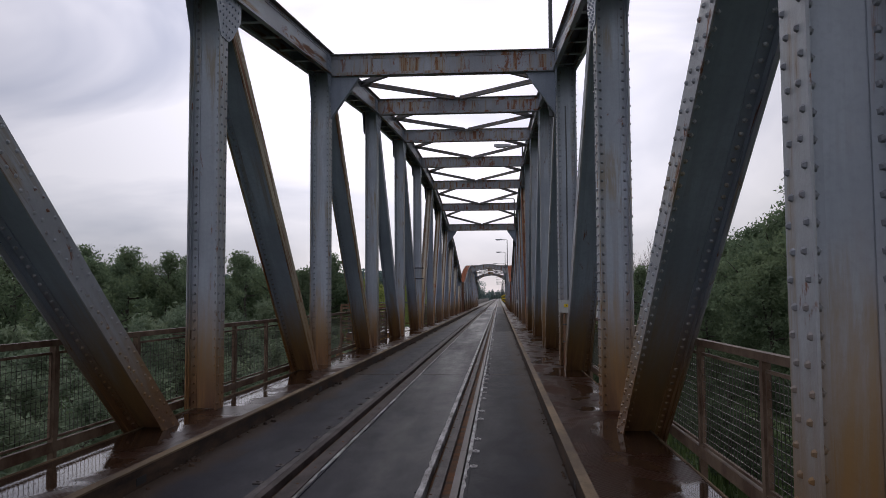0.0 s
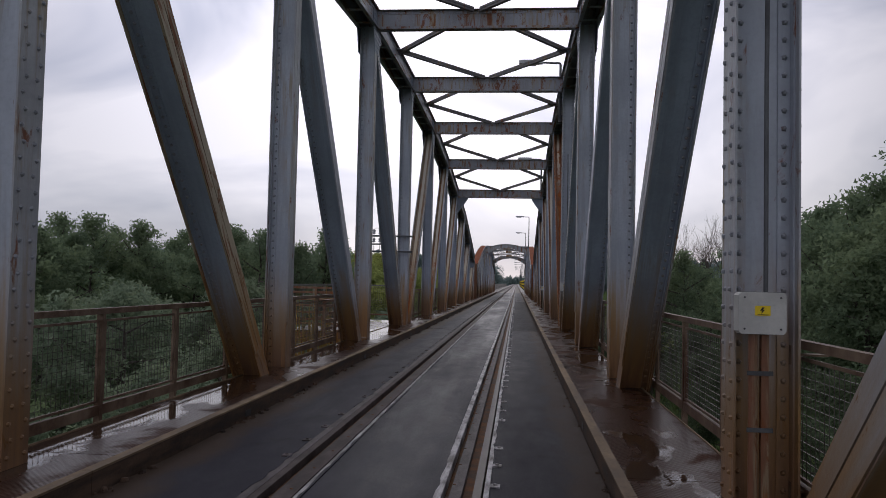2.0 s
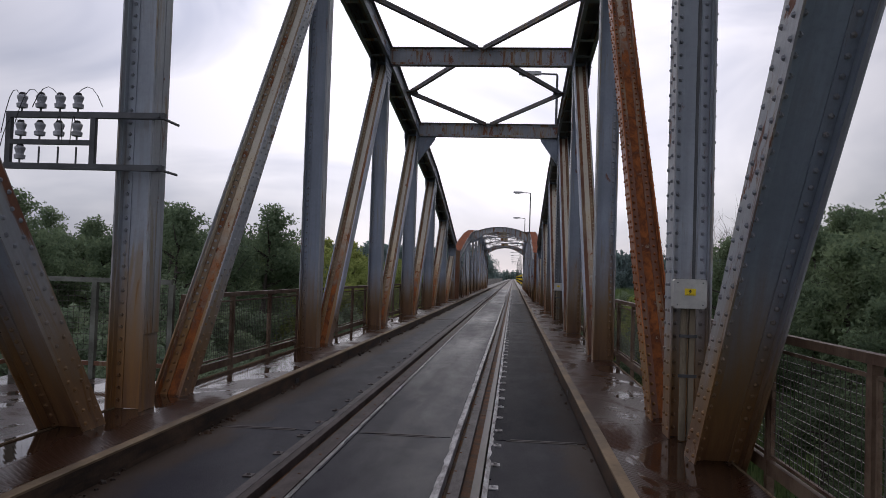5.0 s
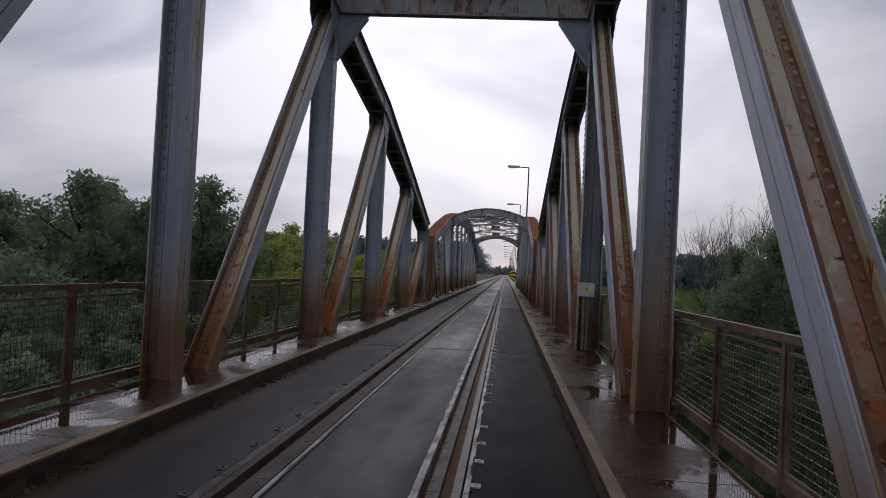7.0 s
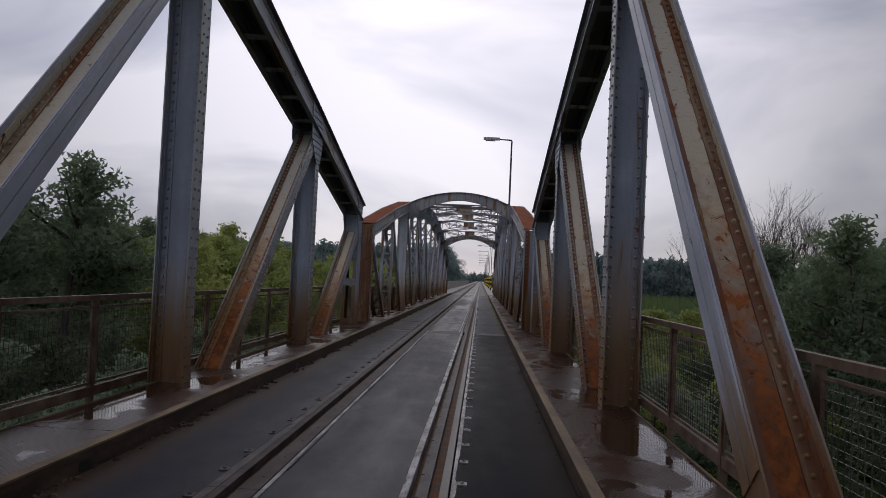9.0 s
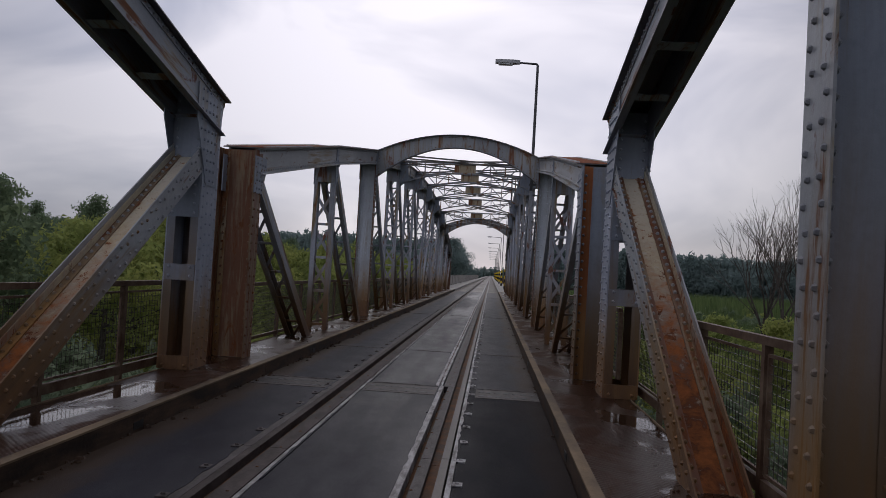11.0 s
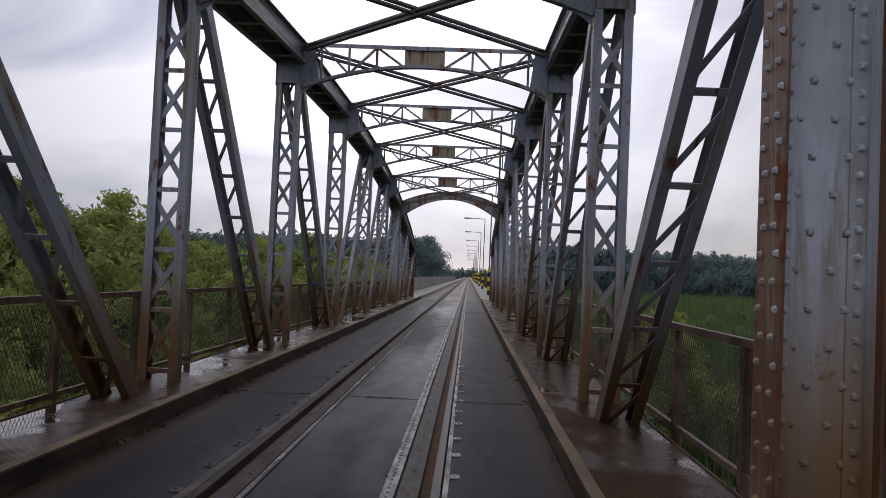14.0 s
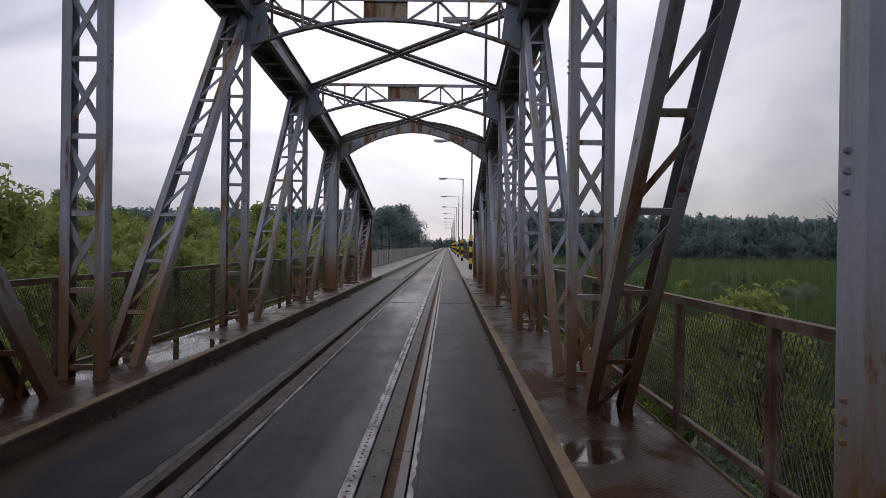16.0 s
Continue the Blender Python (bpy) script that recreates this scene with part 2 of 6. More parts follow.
def asphalt(name, base, wear):
    m, n, l, bsdf = nodes_of(name)
    geo = n.new("ShaderNodeNewGeometry").outputs["Position"]
    big = noise_tex(n, l, geo, 0.55, 5, 0.6, (1, 0.35, 1))
    mid = noise_tex(n, l, geo, 3.0, 6, 0.65, (1, 0.4, 1))
    fine = noise_tex(n, l, geo, 90, 3, 0.7)
    tone = mixed(n, l, span_of(n, l, big, 0.3, 0.7), tuple(c * 0.88 for c in base), tuple(c * 1.12 for c in base))
    tone = mixed(n, l, span_of(n, l, fine, 0.45, 0.8, 0, 0.75), tone, tuple(c * 2.1 for c in base))
    worn = noise_tex(n, l, geo, 1.3, 8, 0.72, (1, 0.35, 1), 0.5)
    tone = mixed(n, l, span_of(n, l, worn, 0.54, 0.68, 0, 0.4), tone, tuple(c * 0.55 for c in base))
    tone = mixed(n, l, span_of(n, l, worn, 0.42, 0.30, 0, 0.3), tone, tuple(c * 1.7 for c in base))
    # wandering cracks in places
    crack = n.new("ShaderNodeTexVoronoi")
    crack.feature = "DISTANCE_TO_EDGE"
    crack.inputs["Scale"].default_value = 0.8
    wander = n.new("ShaderNodeTexNoise")
    wander.inputs["Scale"].default_value = 2.2
    wander.inputs["Detail"].default_value = 5
    l.new(geo, wander.inputs["Vector"])
    bent = n.new("ShaderNodeVectorMath")
    bent.operation = "MULTIPLY_ADD"
    l.new(wander.outputs["Color"], bent.inputs[0])
    bent.inputs[1].default_value = (0.7, 0.7, 0.7)
    l.new(geo, bent.inputs[2])
    l.new(bent.outputs[0], crack.inputs["Vector"])
    line = calc(n, l, "MULTIPLY", span_of(n, l, crack.outputs["Distance"], 0.010, 0.004), span_of(n, l, worn, 0.50, 0.58))
    tone = mixed(n, l, calc(n, l, "MULTIPLY", line, 0.85), tone, tuple(c * 0.25 for c in base))
    # the right lane darker, most between y 38 and 77
    sep = n.new("ShaderNodeSeparateXYZ")
    l.new(geo, sep.inputs[0])
    right_dark = calc(n, l, "MULTIPLY", span_of(n, l, sep.outputs["X"], 0.84, 0.88), calc(n, l, "ADD", span_of(n, l, sep.outputs["Y"], 38.2, 38.4, 0.25, 0.62), span_of(n, l, sep.outputs["Y"], 77.1, 77.2, 0.0, -0.5)))
    tone = mixed(n, l, right_dark, tone, tuple(c * 0.25 for c in base))
    # brown silt washed from the walkways along the kerbs
    side = n.new("ShaderNodeMath")
    side.operation = "ABSOLUTE"
    l.new(sep.outputs["X"], side.inputs[0])
    edge = n.new("ShaderNodeMath")
    edge.operation = "MULTIPLY_ADD"
    l.new(mid, edge.inputs[0])
    edge.inputs[1].default_value = 0.75
    l.new(side.outputs[0], edge.inputs[2])
    silt = span_of(n, l, edge.outputs[0], 1.72, 2.04, 0, 0.85)
    tone = mixed(n, l, calc(n, l, "MULTIPLY", silt, calc(n, l, "SUBTRACT", 1.0, right_dark)), tone, (0.056, 0.036, 0.023))
    l.new(tone, bsdf.inputs["Base Color"])
    lane = noise_tex(n, l, geo, 0.5, 4, 0.55, (1.6, 0.16, 1))
    damp = calc(n, l, "MULTIPLY", span_of(n, l, lane, 0.35, 0.65), span_of(n, l, side.outputs[0], 1.5, 0.2))
    dull = span_of(n, l, mid, 0.25, 0.75, 0.36 + wear, 0.46 + wear)
    l.new(calc(n, l, "SUBTRACT", dull, calc(n, l, "MULTIPLY", damp, 0.22)), bsdf.inputs["Roughness"])
    l.new(span_of(n, l, right_dark, 0.0, 0.6, 0.08, 0.02), bsdf.inputs["Specular IOR Level"])
    bumped(n, l, bsdf, fine, 0.8, 0.004)
    return m


M_ASPHALT = asphalt("damp_dark_asphalt", (0.0113, 0.0110, 0.0198), 0.16)
M_CONCRETE_ROAD = asphalt("pale_concrete_road", (0.145, 0.128, 0.112), 0.25)


def walkway_plate():
    """Rust-brown chequer plate with standing rain water."""
    m, n, l, bsdf = nodes_of("wet_rusty_chequer_plate")
    geo = n.new("ShaderNodeNewGeometry").outputs["Position"]
    pool = noise_tex(n, l, geo, 1.05, 5, 0.55, (1.2, 0.7, 1), 0.6)
    mid = noise_tex(n, l, geo, 2.6, 8, 0.7)
    fine = noise_tex(n, l, geo, 40, 4, 0.7)
    tone = mixed(n, l, mid, (0.022, 0.009, 0.0055), (0.080, 0.033, 0.017))
    sep = n.new("ShaderNodeSeparateXYZ")
    l.new(geo, sep.inputs[0])
    out = span_of(n, l, sep.outputs["X"], -1.9, -2.6, 0.0, 0.255)
    out = calc(n, l, "MULTIPLY", out, span_of(n, l, sep.outputs["Y"], 70, 84, 1.0, 0.4))
    out = calc(n, l, "MULTIPLY", out, span_of(n, l, sep.outputs["X"], -3.05, -2.72, 0.5, 1.0))
    brim = calc(n, l, "MULTIPLY", span_of(n, l, sep.outputs["X"], 1.95, 2.35, 0.0, 0.115), span_of(n, l, sep.outputs["Y"], 76, 84, 1.0, 0.3))
    depth = calc(n, l, "ADD", calc(n, l, "ADD", pool, out), brim)
    right = span_of(n, l, sep.outputs["X"], 1.0, 1.7, 1.0, 0.3)
    mud = span_of(n, l, sep.outputs["Y"], 74, 82, 0.0, 0.7)
    tone = mixed(n, l, mud, tone, mixed(n, l, mid, (0.034, 0.018, 0.010), (0.105, 0.060, 0.034)))
    wet = span_of(n, l, depth, 0.61, 0.67)
    film = span_of(n, l, depth, 0.37, 0.56)
    tone = mixed(n, l, wet, tone, mixed(n, l, mid, (0.035, 0.018, 0.011), (0.07, 0.04, 0.025)))
    tone = mixed(n, l, calc(n, l, "MULTIPLY", film, 0.5), tone, (0.022, 0.011, 0.007))
    l.new(tone, bsdf.inputs["Base Color"])
    dull = span_of(n, l, film, 0, 1, 0.60, 0.28)
    l.new(calc(n, l, "SUBTRACT", dull, calc(n, l, "MULTIPLY", wet, 0.25)), bsdf.inputs["Roughness"])
    l.new(calc(n, l, "ADD", calc(n, l, "MULTIPLY", right, span_of(n, l, film, 0, 1, 0.07, 0.18)), calc(n, l, "MULTIPLY", wet, 0.24)), bsdf.inputs["Specular IOR Level"])
    # raised diamonds
    wav = []
    for ang in (45, -45):
        mp = n.new("ShaderNodeMapping")
        mp.inputs["Rotation"].default_value = (0, 0, radians(ang))
        l.new(geo, mp.inputs["Vector"])
        w = n.new("ShaderNodeTexWave")
        w.inputs["Scale"].default_value = 9.0
        l.new(mp.outputs["Vector"], w.inputs["Vector"])
        wav.append(w.outputs["Fac"])
    check = calc(n, l, "MULTIPLY", wav[0], wav[1])
    dry = calc(n, l, "SUBTRACT", 1.0, wet)
    h = calc(n, l, "MULTIPLY", calc(n, l, "ADD", check, calc(n, l, "MULTIPLY", fine, 0.5)), calc(n, l, "ADD", calc(n, l, "MULTIPLY", dry, span_of(n, l, film, 0, 1, 0.9, 0.3)), 0.03))
    bumped(n, l, bsdf, h, 0.75, 0.006)
    return m


M_WALK = walkway_plate()


def plain(name, dark, light, scale, rough=0.6, metal=0.0, bump=0.25, stretch=None, spec=0.22):
    m, n, l, bsdf = nodes_of(name)
    geo = n.new("ShaderNodeNewGeometry").outputs["Position"]
    a = noise_tex(n, l, geo, scale, 6, 0.65, stretch)
    b = noise_tex(n, l, geo, scale * 9, 4, 0.7)
    tone = mixed(n, l, span_of(n, l, a, 0.3, 0.7), dark, light)
    tone = mixed(n, l, span_of(n, l, b, 0.5, 0.85, 0, 0.4), tone, tuple(c * 0.5 for c in dark))
    l.new(tone, bsdf.inputs["Base Color"])
    l.new(span_of(n, l, a, 0.2, 0.8, rough * 0.8, min(1, rough * 1.2)), bsdf.inputs["Roughness"])
    bsdf.inputs["Metallic"].default_value = metal
    bsdf.inputs["Specular IOR Level"].default_value = spec
    bumped(n, l, bsdf, b, bump, 0.006)
    return m


M_KERB = plain("kerb_steel_brown", (0.016, 0.011, 0.008), (0.10, 0.062, 0.040), 2.2, 0.75, 0.0, 0.6, (1, 0.6, 3))
M_COVER = plain("red_rust_cover_plate", (0.13, 0.035, 0.016), (0.27, 0.085, 0.035), 2.5, 0.9, 0.0, 0.4, None, 0.03)
M_KERBTOP = plain("worn_kerb_angle", (0.085, 0.056, 0.034), (0.27, 0.195, 0.12), 2.2, 0.75, 0.0, 0.3, (1, 0.4, 1))
M_STRIP = plain("worn_bright_steel_strip", (0.055, 0.045, 0.041), (0.56, 0.545, 0.545), 4.0, 0.55, 0.0, 0.4, (2, 0.5, 1), 0.14)
M_BROKEN = plain("broken_bright_edge", (0.02, 0.016, 0.014), (0.42, 0.405, 0.405), 1.7, 0.5, 0.0, 0.4, (1, 1.3, 1), 0.14)
M_GUARD = plain("dull_guard_plate", (0.032, 0.026, 0.024), (0.14, 0.122, 0.12), 4.0, 0.6, 0.0, 0.4, (1.5, 0.5, 1), 0.10)
M_DULL = plain("rusty_brown_track_plate", (0.028, 0.020, 0.018), (0.11, 0.09, 0.084), 4.0, 0.65, 0.0, 0.4, (1.5, 0.5, 1), 0.08)
M_RAIL = plain("rusty_rail_steel", (0.06, 0.048, 0.041), (0.18, 0.155, 0.145), 2.0, 0.5, 0.0, 0.2, (1, 0.2, 1), 0.14)
M_GROOVE = plain("rust_filled_groove", (0.04, 0.02, 0.010), (0.16, 0.07, 0.028), 5.0, 0.8, 0.0, 0.5)
M_FENCE = plain("rusty_galvanised_fence", (0.065, 0.031, 0.018), (0.20, 0.145, 0.10), 3.0, 0.6, 0.1, 0.3)
M_GALV = plain("dull_green_grey_galvanised_rail", (0.10, 0.105, 0.085), (0.24, 0.25, 0.215), 3.0, 0.55, 0.15, 0.3)
M_WIRE = plain("weathered_grey_wire", (0.05, 0.043, 0.034), (0.145, 0.137, 0.118), 3.0, 0.5, 0.2, 0.1)
M_WHITE = plain("weathered_white_enamel", (0.55, 0.55, 0.52), (0.76, 0.76, 0.73), 2.5, 0.45, 0.0, 0.1)
M_BOX = plain("grey_white_box_plastic", (0.36, 0.36, 0.335), (0.50, 0.50, 0.465), 3.0, 0.5, 0.0, 0.1)
M_LAMPHEAD = plain("pale_grey_lamp_housing", (0.24, 0.25, 0.255), (0.36, 0.365, 0.37), 3.0, 0.45, 0.1)
M_YELLOW = plain("yellow_paint", (0.62, 0.45, 0.02), (0.78, 0.58, 0.03), 4.0, 0.5)
M_BLACK = plain("black_paint", (0.012, 0.012, 0.013), (0.03, 0.03, 0.03), 4.0, 0.5)
M_LAMP = plain("dark_lamp_pole", (0.05, 0.052, 0.055), (0.11, 0.115, 0.12), 2.0, 0.5, 0.2)
M_LAMPGLASS = plain("milky_lamp_cover", (0.45, 0.46, 0.46), (0.62, 0.62, 0.62), 3.0, 0.25)
M_CONDUIT = plain("tan_cable_channel", (0.10, 0.082, 0.055), (0.22, 0.185, 0.13), 2.5, 0.6, 0.0, 0.2, (1, 1, 0.4))
M_CERAMIC = plain("grey_glazed_insulator", (0.30, 0.31, 0.33), (0.46, 0.47, 0.49), 4.0, 0.2)
M_CONCRETE = plain("stained_concrete", (0.24, 0.225, 0.20), (0.42, 0.40, 0.37), 1.5, 0.8)
M_BARK = plain("grey_brown_bark", (0.045, 0.037, 0.03), (0.12, 0.105, 0.09), 4.0, 0.9, 0.0, 0.8, (1, 1, 0.25))


def leaf_mat(name, a, b, c):
    m, n, l, bsdf = nodes_of(name)
    g = n.new("ShaderNodeNewGeometry")
    info = n.new("ShaderNodeObjectInfo").outputs["Random"]
    tone = mixed(n, l, g.outputs["Random Per Island"], a, b)
    patch = noise_tex(n, l, g.outputs["Position"], 0.35, 3, 0.5)
    tone = mixed(n, l, span_of(n, l, patch, 0.42, 0.68, 0, 0.8), tone, c)
    tone = mixed(n, l, calc(n, l, "MULTIPLY", info, 0.35), tone, tuple(v * 0.75 for v in a))
    l.new(tone, bsdf.inputs["Base Color"])
    bsdf.inputs["Roughness"].default_value = 0.8
    bsdf.inputs["Specular IOR Level"].default_value = 0.05
    thin = n.new("ShaderNodeBsdfTranslucent")
    l.new(tone, thin.inputs["Color"])
    both = n.new("ShaderNodeMixShader")
    both.inputs[0].default_value = 0.55
    l.new(bsdf.outputs[0], both.inputs[1])
    l.new(thin.outputs[0], both.inputs[2])
    l.new(both.outputs[0], n["Material Output"].inputs["Surface"])
    return m


M_LEAF = leaf_mat("deep_green_leaves", (0.135, 0.188, 0.115), (0.22, 0.285, 0.17), (0.23, 0.285, 0.155))
M_LEAF_PALE = leaf_mat("willow_green_leaves", (0.165, 0.222, 0.148), (0.265, 0.325, 0.22), (0.27, 0.32, 0.195))
M_LEAF_LIGHT = leaf_mat("fresh_green_leaves", (0.24, 0.29, 0.096), (0.38, 0.44, 0.145), (0.42, 0.435, 0.138))
# leaf colour for the low right-hand bushes, darkened to stand in for shade
M_LEAF_SHADE = leaf_mat("shaded_bramble_leaves", (0.07, 0.098, 0.06), (0.12, 0.155, 0.092), (0.115, 0.145, 0.078))
M_REED = leaf_mat("green_reeds", (0.07, 0.11, 0.042), (0.17, 0.235, 0.09), (0.17, 0.21, 0.09))
M_DRYGRASS = leaf_mat("dry_yellow_grass", (0.23, 0.16, 0.05), (0.36, 0.26, 0.09), (0.30, 0.20, 0.07))
# far foliage made paler and bluer: distance haze is in the base colour
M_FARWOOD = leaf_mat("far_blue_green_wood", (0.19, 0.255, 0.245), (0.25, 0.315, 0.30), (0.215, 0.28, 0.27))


def meadow():
    m, n, l, bsdf = nodes_of("flood_meadow")
    geo = n.new("ShaderNodeNewGeometry").outputs["Position"]
    a = noise_tex(n, l, geo, 0.06, 6, 0.6)
    b = noise_tex(n, l, geo, 2.5, 6, 0.7)
    tone = mixed(n, l, span_of(n, l, a, 0.35, 0.65), (0.06, 0.105, 0.028), (0.105, 0.155, 0.045))
    tone = mixed(n, l, span_of(n, l, b, 0.4, 0.75, 0, 0.6), tone, (0.04, 0.07, 0.02))
    l.new(tone, bsdf.inputs["Base Color"])
    bsdf.inputs["Roughness"].default_value = 0.9
    bumped(n, l, bsdf, b, 0.8, 0.15)
    return m


M_MEADOW = meadow()

# ---- mesh helpers ----
class Solid:
    """Collects boxes, bars, plates and rivets into one mesh."""

    def __init__(self):
        self.v, self.f = [], []

    def add(self, verts, faces):
        k = len(self.v)
        self.v.extend(tuple(p) for p in verts)
        self.f.extend(tuple(k + i for i in q) for q in faces)
        return self

    def box(self, x0, x1, y0, y1, z0, z1):
        return self.add([(x, y, z) for z in (z0, z1) for x, y in ((x0, y0), (x1, y0), (x1, y1), (x0, y1))],
                        [(3, 2, 1, 0), (4, 5, 6, 7), (0, 1, 5, 4), (1, 2, 6, 5), (2, 3, 7, 6), (3, 0, 4, 7)])

    def bar(self, a, b, w, h, up=(0, 0, 1)):
        """A rectangular bar from a to b, w across and h along up."""
        a, b = Vector(a), Vector(b)
        d = (b - a).normalized()
        s = d.cross(Vector(up))
        s = s.normalized() if s.length > 1e-6 else Vector((1, 0, 0))
        u = s.cross(d)
        c = [s * (w / 2) * i + u * (h / 2) * j for i, j in ((-1, -1), (1, -1), (1, 1), (-1, 1))]
        return self.add([a + q for q in c] + [b + q for q in c],
                        [(3, 2, 1, 0), (4, 5, 6, 7), (0, 1, 5, 4), (1, 2, 6, 5), (2, 3, 7, 6), (3, 0, 4, 7)])

    def plate(self, outline, axis, lo, hi):
        """A flat plate: an outline in the two other axes, thick from lo to hi along axis."""
        n = len(outline)
        put = {"x": lambda p, t: (t, p[0], p[1]), "y": lambda p, t: (p[0], t, p[1]), "z": lambda p, t: (p[0], p[1], t)}[axis]
        vs = [put(p, lo) for p in outline] + [put(p, hi) for p in outline]
        return self.add(vs, [tuple(range(n))[::-1], tuple(range(n, 2 * n))] + [(i, (i + 1) % n, n + (i + 1) % n, n + i) for i in range(n)])

    def rivet(self, p, nrm, r=0.020, h=0.019):
        nrm = Vector(nrm)
        s = nrm.orthogonal().normalized()
        u = nrm.cross(s)
        p = Vector(p)
        ring = [(s * math.cos(a) + u * math.sin(a)) for a in (k * math.pi / 2.5 for k in range(5))]
        vs = [p + q * r for q in ring] + [p + q * r * 0.62 + nrm * h * 0.8 for q in ring] + [p + nrm * h]
        return self.add(vs, [(i, (i + 1) % 5, 5 + (i + 1) % 5, 5 + i) for i in range(5)] + [(5 + i, 5 + (i + 1) % 5, 10) for i in range(5)])

    def tube(self, pts, radii, sides=8, cap=True):
        rings = []
        for i, p in enumerate(pts):
            p = Vector(p)
            d = (Vector(pts[min(i + 1, len(pts) - 1)]) - Vector(pts[max(i - 1, 0)])).normalized()
            s = d.orthogonal().normalized()
            u = d.cross(s)
            r = radii[i] if isinstance(radii, (list, tuple)) else radii
            rings.append([p + (s * math.cos(2 * math.pi * k / sides) + u * math.sin(2 * math.pi * k / sides)) * r for k in range(sides)])
        vs = [q for ring in rings for q in ring]
        fs = [(i * sides + k, i * sides + (k + 1) % sides, (i + 1) * sides + (k + 1) % sides, (i + 1) * sides + k)
              for i in range(len(pts) - 1) for k in range(sides)]
        if cap:
            fs += [tuple(range(sides))[::-1], tuple(range((len(pts) - 1) * sides, len(pts) * sides))]
        return self.add(vs, fs)

    def mesh(self, name, material):
        me = bpy.data.meshes.new(name)
        me.from_pydata(self.v, [], self.f)
        me.materials.append(material)
        me.update()
        bm = bmesh.new()
        bm.from_mesh(me)
        bmesh.ops.recalc_face_normals(bm, faces=bm.faces)
        bm.to_mesh(me)
        bm.free()
        return me


def part(name, solid, material, parent, label=""):
    """One mesh object under a thing or a part; solid is a Solid or a ready mesh."""
    me = solid.mesh(name, material) if isinstance(solid, Solid) else solid
    ob = new(name, me)
    ob.parent = parent
    if label:
        ob["label"] = label
    return ob


def thing(name, label, category, group="", kind="", m=None):
    ob = new(name)
    ob.empty_display_size = 0.2
    if m is not None:
        ob.matrix_basis = m
    return tagged(ob, label, category, group, kind)


def whole(name, solid, material, label, category, group="", kind="", m=None):
    ob = new(name, solid.mesh(name, material))
    if m is not None:
        ob.matrix_basis = m
    return tagged(ob, label, category, group, kind)


def along(a, b):
    """A frame with its origin at a, z towards b and x kept level across the bridge; and the length."""
    a, b = Vector(a), Vector(b)
    z = (b - a).normalized()
    x = Vector((1, 0, 0))
    y = z.cross(x)
    m = Matrix((x, y, z)).transposed().to_4x4()
    return Matrix.Translation(a) @ m, (b - a).length

# ---- the bridge: plan ----
PANEL, FIRST = 6.462, 5.835          # the riveted span: panel length and the y of its node 0
PANEL2, FIRST2 = 5.247, 77.605        # the lattice span
INNER = 2.40                        # inner faces of the riveted trusses, either side of the middle
HALF = 0.19                          # half the width of their chords
AXIS = INNER + HALF
INNER2, HALF2 = 2.21, 0.215           # the same for the lattice trusses
AXIS2 = INNER2 + HALF2
TOP1 = {-1: 3.45, 0: 4.75, 1: 6.0, 2: 6.78, 3: 7.48, 4: 7.95, 5: 8.06, 6: 7.95, 7: 7.48, 8: 6.78, 9: 6.0, 10: 4.75, 11: 3.45}
TOP2 = {0: 3.03, 1: 3.92, 2: 4.68, 3: 5.21, 4: 5.53, 5: 5.63, 6: 5.53, 7: 5.21, 8: 4.68, 9: 3.92, 10: 3.03}
DECK = 0.15                          # top of the walkway plates
LOW = -1.05                           # the lower chord's centre line, below the deck
KERB_L, KERB_R = -1.80, 1.75
EDGE = 2.71                          # outer edge of the walkways


def node(i):
    return FIRST + PANEL * i


def node2(i):
    return FIRST2 + PANEL2 * i


END2 = node2(10) + 0.4

# ---- steel members ----
kept = {}


def keep(key, build, material):
    """One mesh for all members of the same make."""
    key = (*key, material.name)
    if key not in kept:
        kept[key] = build().mesh(key[0], material)
    return kept[key]


